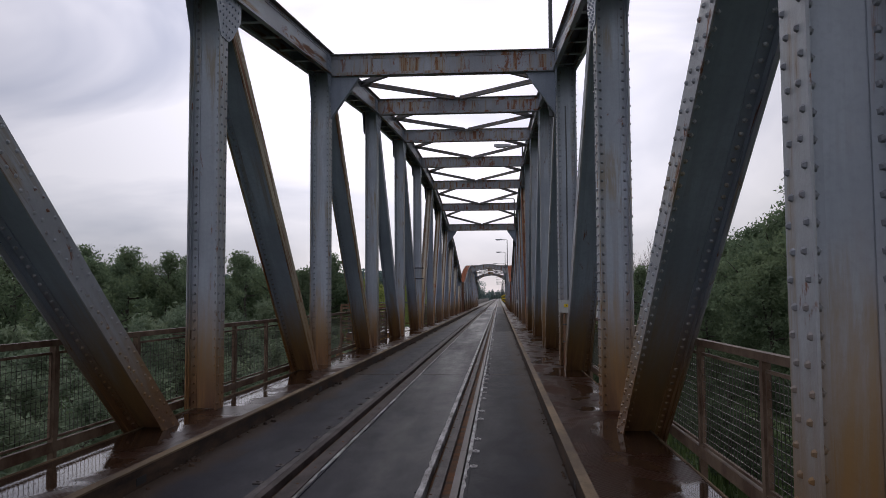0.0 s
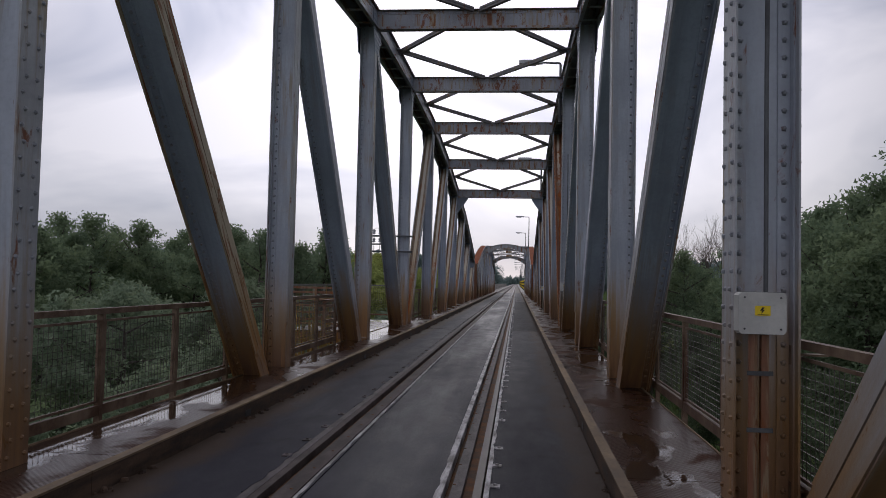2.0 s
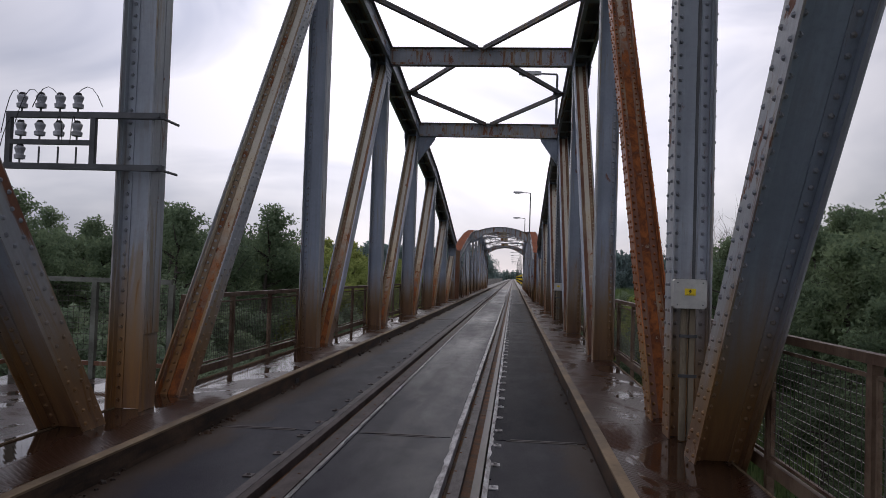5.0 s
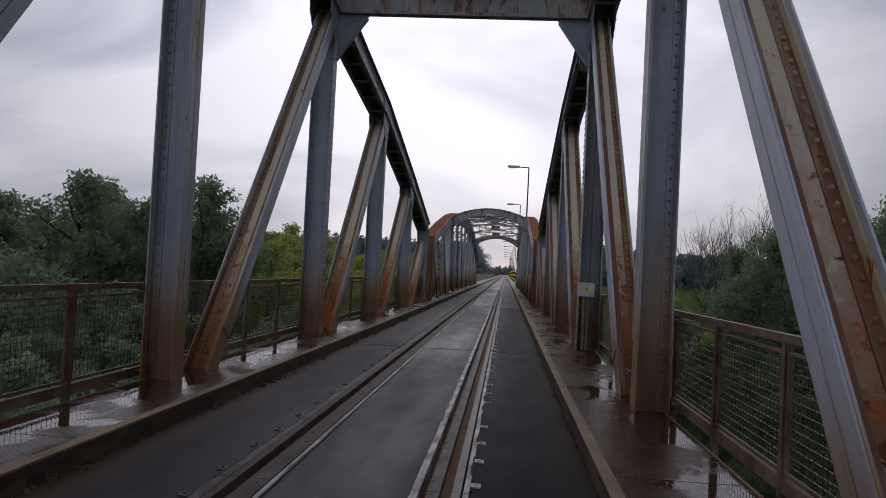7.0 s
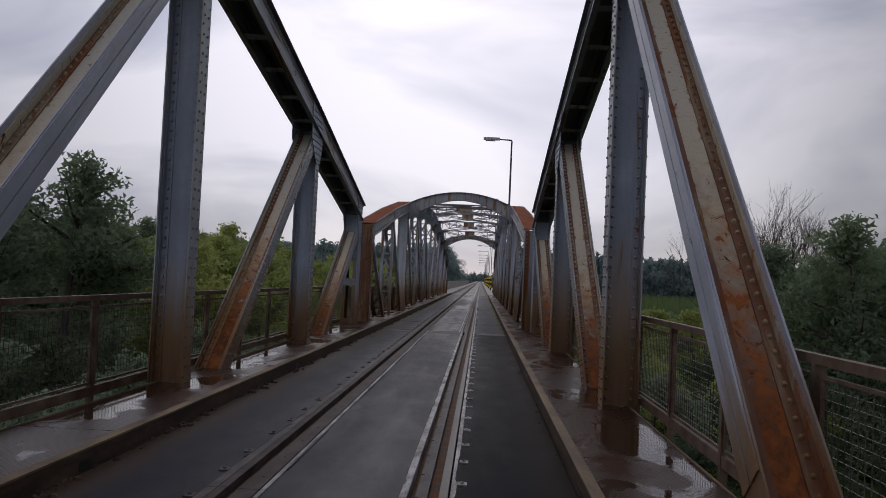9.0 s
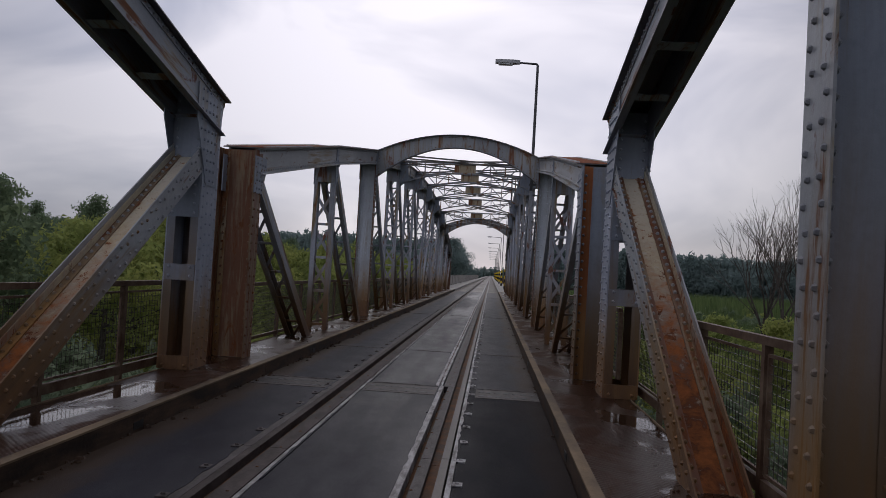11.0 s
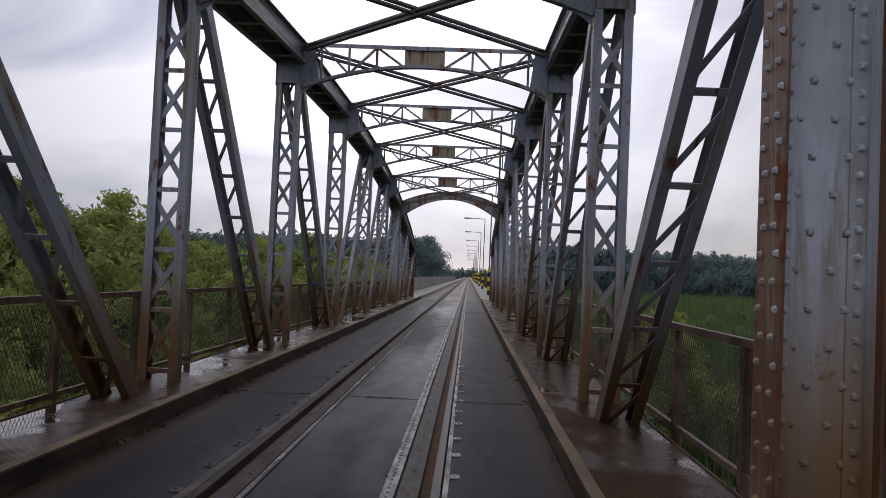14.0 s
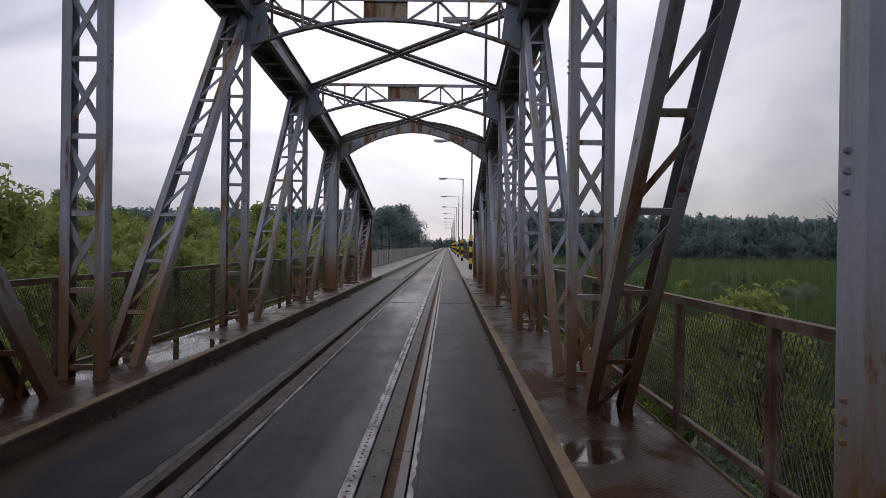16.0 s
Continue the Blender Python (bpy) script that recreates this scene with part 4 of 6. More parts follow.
for side in (-1, 1):
    x = side * AXIS2
    for i in range(0, 11):
        y, zt = node2(i), TOP2[i]
        if i in (0, 10):
            post = solid_member("end_post", (x + side * 0.035, y, DECK + 0.002), (x + side * 0.035, y, zt - 0.03), 0.50, 0.36, M_END if side > 0 else M_RUSTPLATE,
                         "broad riveted grey end post with orange rust along its edge" if side > 0 else "broad riveted end post under dark red-brown rust",
                         "truss post", "end posts of the lattice span", angle_mat=M_ORANGE if side > 0 else M_RUSTPLATE, outer=M_EDGE, edge=M_END if side > 0 else M_RUSTPLATE)
            for sy in (-1, 1):
                part("rust_strip", Solid().box(*sorted((-side * 0.10, -side * 0.205)), *sorted((sy * 0.0075, sy * 0.016)), 0, zt - DECK - 0.04), M_ORANGE if side > 0 else M_RUSTPLATE, post, "orange rusted cover strip" if side > 0 else "dark rusted cover strip")
        elif i in (2, 8):
            post = solid_member("portal_post", (x - side * 0.005, y, DECK + 0.002), (x - side * 0.005, y, zt - 0.28), 0.42, 0.28, M_FACE,
                         "solid riveted pale grey portal post with rust-red edges and ochre foot", "truss post", "portal posts of the lattice span", edge=M_RUSTPLATE, rivet_mat=M_FACE)
            face = Solid()
            for k in range(int((zt - 0.6) / 0.16)):
                for q in (-0.075, 0.075):
                    face.rivet((q + (0.03 if k % 2 else -0.03), -0.007, 0.12 + 0.16 * k), (0, -1, 0), 0.022, 0.021)
            part("face_rivets", face, M_FACE, post)["kind"] = "stuff"
        else:
            lattice_post(x, y, zt)
        outline = [(-0.10, zt - 0.80), (0.10, zt - 0.80), (0.11, zt - 0.42), (0.30, zt - 0.33), (0.11, zt - 0.30), (0.10, zt - 0.04), (-0.10, zt - 0.04), (-0.11, zt - 0.30), (-0.30, zt - 0.33), (-0.11, zt - 0.42)]
        if i == 0:
            outline = [(-0.17, zt - 0.62), (0.17, zt - 0.62), (0.34, zt - 0.30), (0.34, zt - 0.10), (-0.17, zt - 0.12)]
        if i == 10:
            outline = [(-0.17, zt - 0.62), (0.17, zt - 0.62), (0.17, zt - 0.12), (-0.34, zt - 0.10), (-0.34, zt - 0.30)]
        gusset(Matrix.Translation((x, y, 0)), "gusset_plate", outline, M_STEEL, "pair of riveted grey gusset plates at a truss joint", "joints of the lattice span", HALF2)
    for i in range(0, 10):
        ya, yb = node2(i), node2(i + 1)
        chord_piece((x, ya, TOP2[i]), (x, yb, TOP2[i + 1]), 0.36, M_CHORD_PALE,
                    "hollow riveted steel top chord, grey with rust stains", "top chord of the lattice span", HALF2, M_COVER if i < 3 else M_RUSTPLATE)
        if i < 5:
            hi, lo = Vector((x, ya, TOP2[i] - 0.27)), Vector((x, yb, LOW + 0.15))
        else:
            hi, lo = Vector((x, yb, TOP2[i + 1] - 0.27)), Vector((x, ya, LOW + 0.15))
        foot = lo + (hi - lo) * ((0.06 - lo.z) / (hi.z - lo.z))
        lattice_diagonal(foot, hi - (hi - lo).normalized() * 0.12)
for i in (2, 8):
    arch_portal(node2(i), TOP2[i])
for i in range(3, 8):
    lattice_beam(node2(i), TOP2[i])
for i in range(2, 8):
    ya, yb, za, zb = node2(i), node2(i + 1), TOP2[i] - 0.10, TOP2[i + 1] - 0.10
    w = INNER2 - 0.08
    for sx in (-1, 1):
        s = Solid()
        for off in (-0.04, 0.04):
            s.bar((-sx * w, ya + 0.12, za + off + sx * 0.02), (sx * w, yb - 0.12, zb + off + sx * 0.02), 0.09, 0.035)
        whole("wind_brace", s, M_BRACE, "rusty paired-angle wind brace crossing between lattice beams", "wind brace", "wind braces of the lattice span")

# ---- deck, track, kerbs, walkways ----
Y0, Y9 = -26.0, 900.0
JOINTS = [Y0, -0.60, 18.2, 38.3, 57.6, 77.15, 81.5, 93.9, 116.5, END2]
SHIFT = 0.04                         # the track's middle lies a little off the trusses' middle
STRIPS = [(KERB_L + 0.01, -0.872 + SHIFT), (-0.455 + SHIFT, 0.39 + SHIFT), (0.842 + SHIFT, KERB_R - 0.01)]
NARROW = 0.06                        # the riveted span's guard strip is that much narrower
road = thing("road", "damp dark asphalt carriageway with embedded railway track", "road", kind="structure")
for k in range(len(JOINTS) - 1):
    for a, b in STRIPS:
        b += NARROW if b < 0.6 and b > 0 and JOINTS[k] < 77 else 0.0
        part("asphalt_slab", Solid().box(a, b, JOINTS[k] + 0.012, JOINTS[k + 1] - 0.012, -0.10, 0.0), M_ASPHALT, road)
part("sub_deck", Solid().box(-2.6, 2.6, Y0, END2, -0.45, -0.101), M_GROOVE, road)
part("asphalt_slab", Solid().box(KERB_L + 0.01, -0.93 + SHIFT, END2 + 0.012, Y9, -0.10, 0.0), M_CONCRETE_ROAD, road, "pale concrete road beyond the bridge")
part("asphalt_slab", Solid().box(-0.455 + SHIFT, 0.39 + SHIFT, END2 + 0.012, Y9, -0.10, 0.0), M_CONCRETE_ROAD, road)
part("asphalt_slab", Solid().box(0.87 + SHIFT, KERB_R - 0.01, END2 + 0.012, Y9, -0.10, 0.0), M_CONCRETE_ROAD, road)
part("sub_deck", Solid().box(-3.2, 3.2, END2, Y9, -0.9, -0.101), M_CONCRETE, road)

LENGTHS = [Y0] + [-6.2 + 4.17 * k + 0.3 * math.sin(3.1 * k) for k in range(20)] + [77.15] + [81.0 + 4.17 * k + 0.3 * math.sin(3.1 * k) for k in range(12)] + [END2, 190.0, Y9]


def track_side(name, label, sx, pieces):
    """One rail with its groove, guard plate and edge strips; pieces are (part, x from, x to, top, bottom, material)."""
    ob = thing(name, label, "rail", "rails in the road", kind="structure")
    for pname, a, b, top, bottom, mat in pieces:
        for k in range(len(LENGTHS) - 1):
            near = NARROW if LENGTHS[k] < 77 and sx > 0 and a < 0.51 else 0.0
            lo, hi = sorted((sx * (a + near) + SHIFT, sx * (b + (near * 0.4 if b < 0.6 else 0.0)) + SHIFT))
            part(pname, Solid().box(lo, hi, LENGTHS[k] + 0.004, LENGTHS[k + 1] - 0.004, bottom, top), mat, ob)
    return ob


track_side("rail_right", "worn steel rail with rusty groove and bright guard strip sunk in the road", 1,
           [("edge_strip", 0.395, 0.485, 0.008, -0.08, M_STRIP), ("guard_plate", 0.502, 0.645, 0.004, -0.08, M_GUARD),
            ("groove_bed", 0.646, 0.724, -0.045, -0.10, M_GROOVE), ("rail_head", 0.725, 0.785, 0.012, -0.10, M_RAIL),
            ("edge_angle", 0.800, 0.838, 0.007, -0.09, M_STRIP), ("bed", 0.40, 0.838, -0.085, -0.1005, M_GROOVE)])
track_side("rail_left", "worn steel rail with dark groove and guard plate sunk in the road", -1,
           [("edge_strip", 0.458, 0.492, 0.007, -0.08, M_BROKEN), ("guard_plate", 0.506, 0.645, 0.004, -0.08, M_DULL),
            ("groove_bed", 0.646, 0.724, -0.055, -0.10, M_GROOVE), ("rail_head", 0.725, 0.785, 0.012, -0.10, M_DULL),
            ("edge_angle", 0.797, 0.868, 0.006, -0.09, M_GUARD), ("bed", 0.46, 0.868, -0.085, -0.1005, M_GROOVE)])
# ragged asphalt lapping over the steel, and steel noses at the slab joints
lap_rng = random.Random(41)
for x_edge, sx, reach in ((-0.872, 1, 0.030), (-0.455, -1, 0.018), (0.39, 1, 0.020), (0.842, -1, 0.022)):
    y = -4.0
    while y < 130:
        y1 = min(y + lap_rng.uniform(1.2, 3.8), 130.0)
        xe = x_edge + SHIFT + (NARROW if x_edge == 0.39 and y < 77.15 else 0.0)
        n = max(6, int((y1 - y) / 0.11))
        wide = [max(0.0, reach * lap_rng.uniform(-0.5, 1.0)) * min(1, 4 * k / n, 4 * (n - k) / n) for k in range(n + 1)]
        outline = [(xe - sx * 0.012, y)] + [(xe + sx * (0.002 + wide[k]), y + (y1 - y) * k / n) for k in range(n + 1)] + [(xe - sx * 0.012, y1)]
        part("asphalt_lap", Solid().plate(outline, "z", 0.001, 0.0092), M_ASPHALT, road)
        y = y1 + lap_rng.uniform(0.1, 2.4)
for y in JOINTS[1:-1]:
    for a, b in STRIPS:
        b += NARROW if b < 0.6 and b > 0 and y < 77 else 0.0
        for q in (-1, 1):
            cut = lap_rng.uniform(0.02, 0.25)
            part("joint_nose", Solid().box(a + cut, b - lap_rng.uniform(0.02, 0.2), y + q * 0.03 - 0.014, y + q * 0.03 + 0.014, 0.001, 0.005), M_GUARD, road)
# slotted steel plates over the gap between the two spans
slot_hole = Solid().box(-0.028, 0.028, -0.055, 0.055, 0.0052, 0.0068).mesh("slot", M_BLACK)
for a, b in ((KERB_L + 0.02, -0.875 + SHIFT), (-0.45 + SHIFT, 0.44 + SHIFT), (0.92 + SHIFT, KERB_R - 0.02)):
    slab = thing("expansion_plate", "slotted dark steel plate over the gap between the spans", "expansion joint", "plates of the expansion joint")
    part("plate", Solid().box(a, b, 76.42, 77.08, 0.001, 0.0045), M_GUARD, slab)
    n = int((b - a - 0.08) / 0.088)
    for row in (76.58, 76.88):
        for k in range(n):
            o = part("slot", slot_hole, M_BLACK, slab)
            o.location = (a + 0.07 + (b - a - 0.14) * k / (n - 1), row, 0)
            o.rotation_euler = (0, 0, -0.35)
clips = thing("track_clips", "small bolted steel clips along the rails", "rail clip", "rail clips", kind="structure")
clip = Solid().box(-0.035, 0.035, -0.045, 0.045, -0.05, 0.010)
clip.rivet((0.0, 0.0, 0.012), (0, 0, 1), 0.02, 0.012)
clip_mesh = clip.mesh("clip", M_STRIP)
dull_clip = clip.mesh("clip", M_GUARD)
rng = random.Random(5)
for sx, off in ((1, 0.876), (-1, 0.906)):
    for k in range(145):
        yy = -2.0 + 0.69 * k + rng.uniform(-0.04, 0.04)
        if yy < END2 and rng.random() > 0.05:
            o = part("clip", clip_mesh if sx > 0 else dull_clip, M_GUARD, clips)
            o.location = (sx * off + SHIFT, yy, 0)
            o.rotation_euler = (0, 0, rng.uniform(-0.06, 0.06))
# bolt heads on the bright strips
bolts = Solid()
yy = -2.0
while yy < 112:
    bolts.rivet((0.575 + SHIFT, yy, 0.004), (0, 0, 1), 0.014, 0.006)
    bolts.rivet((-0.565 + SHIFT, yy + 0.3, 0.004), (0, 0, 1), 0.014, 0.006)
    if yy > 77:
        for q in range(6):
            bolts.rivet((0.44 + SHIFT, yy + 0.105 * q, 0.008), (0, 0, 1), 0.012, 0.006)
            bolts.rivet((-0.478 + SHIFT, yy + 0.105 * q, 0.007), (0, 0, 1), 0.009, 0.005)
    yy += 0.63
whole("track_bolts", bolts, M_GROOVE, "dark bolt heads in the guard plates", "bolts", kind="stuff")

for name, xk, sx in (("kerb_left", KERB_L, -1), ("kerb_right", KERB_R, 1)):
    ob = thing(name, "rusty brown steel kerb with a worn angle along its top", "kerb", kind="structure")
    cuts = [Y0, -13.0, -0.5, 5.9, 12.3, 18.7, 31.5, 44.4, 57.2, 70.1, 77.15, 90.7, 103.8, 117.0, END2, 250.0, Y9]
    for k in range(len(cuts) - 1):
        a, b = cuts[k] + 0.004, cuts[k + 1] - 0.004
        mat = M_KERB if cuts[k] < END2 else M_CONCRETE
        part("kerb_face", Solid().box(min(xk, xk + sx * 0.09), max(xk, xk + sx * 0.09), a, b, -0.1, 0.152), mat, ob)
        part("kerb_angle", Solid().box(min(xk - sx * 0.004, xk + sx * 0.085), max(xk - sx * 0.004, xk + sx * 0.085), a, b, 0.1525, 0.168), M_KERBTOP if cuts[k] < END2 else M_CONCRETE, ob)

grit_rng = random.Random(23)
grit = Solid()
for xk, sx, count in ((KERB_L, -1, 900), (KERB_R, 1, 380)):
    for k in range(count):
        bunch = 2.4 * int(grit_rng.uniform(0, 50)) + grit_rng.gauss(0, 0.45)
        r = grit_rng.uniform(0.008, 0.034) * (1.0 if sx < 0 else 0.6)
        gx = xk - sx * abs(grit_rng.gauss(0.01, 0.045))
        pts = [(gx + r * 1.3 * math.cos(q * 1.2566) * grit_rng.uniform(0.6, 1.2), bunch + r * 1.5 * math.sin(q * 1.2566) * grit_rng.uniform(0.6, 1.2), -0.002) for q in range(5)]
        top = [(gx + (p[0] - gx) * 0.55, bunch + (p[1] - bunch) * 0.55, r * grit_rng.uniform(0.5, 1.0)) for p in pts]
        grit.add(pts + top, [(q, (q + 1) % 5, 5 + (q + 1) % 5, 5 + q) for q in range(5)] + [(5, 6, 7, 8, 9)])
whole("kerb_grit", grit, M_KERB, "clods of silt and grit at the foot of the kerbs", "grit", kind="stuff")

slot = Solid().box(-0.003, 0.02, -0.09, 0.09, 0.02, 0.085).mesh("drain_slot", M_BLACK)
for k in range(18):
    for xk, sx in ((KERB_L, -1), (KERB_R, 1)):
        o = tagged(new("drain_slot", slot), "small dark drain slot in the kerb face", "drain", "kerb drains")
        o.matrix_basis = pose(xk, 2.4 + PANEL * k, 0) @ Matrix.Diagonal((sx, 1, 1, 1))
for name, sx, xa in (("walkway_left", -1, KERB_L), ("walkway_right", 1, KERB_R)):
    ob = thing(name, "narrow rust-brown chequer plate walkway with rain puddles", "walkway", kind="structure")
    y = -26.0
    while y < END2 - 0.2:
        y1 = min(y + PANEL / 2, END2) if y < 70 else min(y + PANEL2 / 2, END2)
        x0, x1 = sorted((xa + sx * 0.092, sx * EDGE))
        part("chequer_plate", Solid().box(x0, x1, y + 0.006, y1 - 0.006, 0.125, DECK), M_WALK, ob)
        y = y1
    part("edge_angle", Solid().box(*sorted((sx * (EDGE + 0.001), sx * (EDGE + 0.014))), -26, END2, 0.02, DECK + 0.012), M_KERBTOP, ob)
    part("edge_girder", Solid().box(*sorted((sx * 2.30, sx * 2.69)), -1.5, END2, -1.2, 0.02), M_RUSTPLATE, ob)
    part("far_walkway", Solid().box(*sorted((xa + sx * 0.092, sx * 3.2)), END2 + 0.01, Y9, -0.1, DECK), M_CONCRETE, ob, "pale concrete path beyond the bridge")
for y, x0 in ((-1.5, 0), (77.1, 0), (131.0, 0)):
    p = thing("bridge_pier", "stained concrete bridge pier standing in the meadow", "pier", "piers")
    part("shaft", Solid().box(-3.4, 3.4, y - 0.9, y + 0.9, -7.2, -1.7), M_CONCRETE, p)
    part("cap", Solid().box(-3.7, 3.7, y - 1.1, y + 1.1, -1.7, -1.21), M_CONCRETE, p)

# ---- fences ----
FENCE_X, FENCE_TOP = 2.88, 1.18


def woven_fence(sx, ya, yb, n, last=False, x=FENCE_X):
    """A run of rusty rail fence with panels of welded wire between its posts."""
    ob = thing("fence", "rusty steel railing with welded wire mesh panels beside the walkway", "fence", "railings of the riveted span")
    xf = sx * x
    part("top_rail", Solid().box(xf - 0.03, xf + 0.03, ya, yb, FENCE_TOP - 0.055, FENCE_TOP), M_FENCE, ob)
    part("bottom_rail", Solid().box(xf - 0.02, xf + 0.02, ya, yb, 0.17, 0.265), M_FENCE, ob)
    step = (yb - ya) / n
    for k in range(n + 1 if last else n):
        y = ya + k * step
        part("fence_post", Solid().box(xf - 0.028 + sx * 0.004, xf + 0.028 + sx * 0.004, y - 0.03, y + 0.03, -0.35, FENCE_TOP - 0.056), M_FENCE, ob)
    for k in range(n):
        y0, y1 = ya + k * step + 0.06, ya + (k + 1) * step - 0.06
        s = Solid()
        for a, b in (((y0, 0.30), (y1, 0.30)), ((y1, 0.30), (y1, 1.06)), ((y1, 1.06), (y0, 1.06)), ((y0, 1.06), (y0, 0.30))):
            s.bar((xf, a[0], a[1]), (xf, b[0], b[1]), 0.022, 0.022, (1, 0, 0))
        part("panel_frame", s, M_FENCE, ob)
        s = Solid()
        m = int((y1 - y0) / 0.07)
        for q in range(1, m):
            yy = y0 + (y1 - y0) * q / m
            s.tube([(xf, yy, 0.30), (xf, yy, 1.06)], 0.0030, 3, False)
        for q in range(1, 13):
            zz = 0.30 + 0.76 * q / 13
            s.tube([(xf + 0.004, y0, zz), (xf + 0.004, y1, zz)], 0.0030, 3, False)
        part("wire_mesh", s, M_WIRE, ob)["kind"] = "stuff"
    return ob


def chain_fence(sx, ya, yb, n, last=False):
    """A run of low fence with diamond chain-link between its posts."""
    ob = thing("fence", "rusty rail fence with diamond chain-link wire beside the walkway", "fence", "railings of the lattice span")
    xf = sx * FENCE_X
    top = 1.12
    part("top_rail", Solid().box(xf - 0.03, xf + 0.03, ya, yb, top - 0.06, top), M_FENCE, ob)
    part("bottom_rail", Solid().box(xf - 0.02, xf + 0.02, ya, yb, 0.16, 0.21), M_FENCE, ob)
    step = (yb - ya) / n
    for k in range(n + 1 if last else n):
        y = ya + k * step
        part("fence_post", Solid().box(xf - 0.03 + sx * 0.004, xf + 0.03 + sx * 0.004, y - 0.04, y + 0.04, -0.35, top - 0.061), M_FENCE, ob)
    for k in range(n):
        y0, y1 = ya + k * step + 0.05, ya + (k + 1) * step - 0.05
        s = Solid()
        lo, hi = 0.23, top - 0.08
        rise = (hi - lo) * 0.62
        q = y0 - rise
        while q < y1:
            for flip in (0, 1):
                t0 = max(0.0, (y0 - q) / rise)
                t1 = min(1.0, (y1 - q) / rise)
                if t1 - t0 > 0.02:
                    za, zb = lo + (hi - lo) * t0, lo + (hi - lo) * t1
                    if flip:
                        za, zb = hi + lo - za, hi + lo - zb
                    s.tube([(xf + flip * 0.005, q + rise * t0, za), (xf + flip * 0.005, q + rise * t1, zb)], 0.0030, 3, False)
            q += 0.062
        part("chain_link", s, M_WIRE, ob)["kind"] = "stuff"
    return ob


for i in range(-1, 11):
    for sx in (-1, 1):
        if sx < 0 and i == 4:
            continue
        ya, yb = node(i) + 0.32, node(i + 1) + 0.32
        if sx < 0 and i == 3:
            yb = 30.3
        if sx < 0 and i == 5:
            ya = 39.95
        if i == 10:
            yb = node(11) - 0.1
        woven_fence(sx, ya, yb, 4 if yb - ya > 5 else 3, i == 10 or (sx < 0 and i == 3))
bracket = Solid().box(-0.19, 0.19, -0.05, 0.05, -0.006, 0.006).box(-0.19, -0.175, -0.06, 0.06, -0.06, 0.06)
bracket_mesh = bracket.mesh("fence_bracket", M_FENCE)
for i in range(0, 11):
    for sx in (-1, 1):
        if sx < 0 and i in (4, 5):
            continue
        for z in (1.09, 0.24):
            o = tagged(new("fence_bracket", bracket_mesh), "small steel bracket tying the railing to a truss post", "bracket", "railing brackets")
            o.matrix_basis = pose(sx * 2.89, node(i), z) @ Matrix.Diagonal((sx * 0.62, 1, 1, 1))
for i in range(0, 10):
    for sx in (-1, 1):
        chain_fence(sx, node2(i) + 0.36, node2(i + 1) + 0.36 if i < 9 else node2(10), 3, i == 9)

# ---- meadow, woods, distance ----
GROUND = -6.3
g = Solid()
cells = [-4000, -900, -300, -150, -80, -45, -25, -12, 0, 12, 25, 45, 80, 150, 300, 900, 4000]
ys = [-4000, -600, -200, -80, -30, 0, 30, 60, 90, 120, 150, 190, 240, 320, 460, 700, 1500, 4900]
idx = {}
for a, xx in enumerate(cells):
    for b, yy in enumerate(ys):
        idx[a, b] = len(g.v)
        g.v.append((xx, yy, GROUND + (0.5 * noise.noise(Vector((xx * 0.03, yy * 0.03, 0.3))) if abs(xx) < 300 else 0)))
for a in range(len(cells) - 1):
    for b in range(len(ys) - 1):
        g.f.append((idx[a, b], idx[a + 1, b], idx[a + 1, b + 1], idx[a, b + 1]))
whole("ground", g, M_MEADOW, "flat green flood meadow under the bridge", "meadow", kind="structure")


def leaf_mesh(name, material, rnd, centres, per, spread, size):
    """Many small leaves as separate blades, in clumps round the given centres."""
    c = np.array(centres)
    c = np.repeat(c, per, axis=0)
    k = len(c)
    d = rnd.normal(size=(k, 3))
    d /= np.linalg.norm(d, axis=1)[:, None]
    pos = c + d * (rnd.random((k, 1)) ** 0.45) * spread * (1, 1, 0.75)
    u = rnd.normal(size=(k, 3))
    u /= np.linalg.norm(u, axis=1)[:, None]
    v = np.cross(u, rnd.normal(size=(k, 3)))
    v /= np.linalg.norm(v, axis=1)[:, None]
    s = size * (0.6 + 0.8 * rnd.random((k, 1)))
    verts = np.stack([pos - u * s, pos + v * s * 0.85, pos + u * s], axis=1).reshape(-1, 3)
    me = bpy.data.meshes.new(name)
    me.vertices.add(3 * k)
    me.vertices.foreach_set("co", verts.ravel())
    me.loops.add(3 * k)
    me.loops.foreach_set("vertex_index", np.arange(3 * k))
    me.polygons.add(k)
    me.polygons.foreach_set("loop_start", np.arange(0, 3 * k, 3))
    me.materials.append(material)
    me.update(calc_edges=True)
    return me


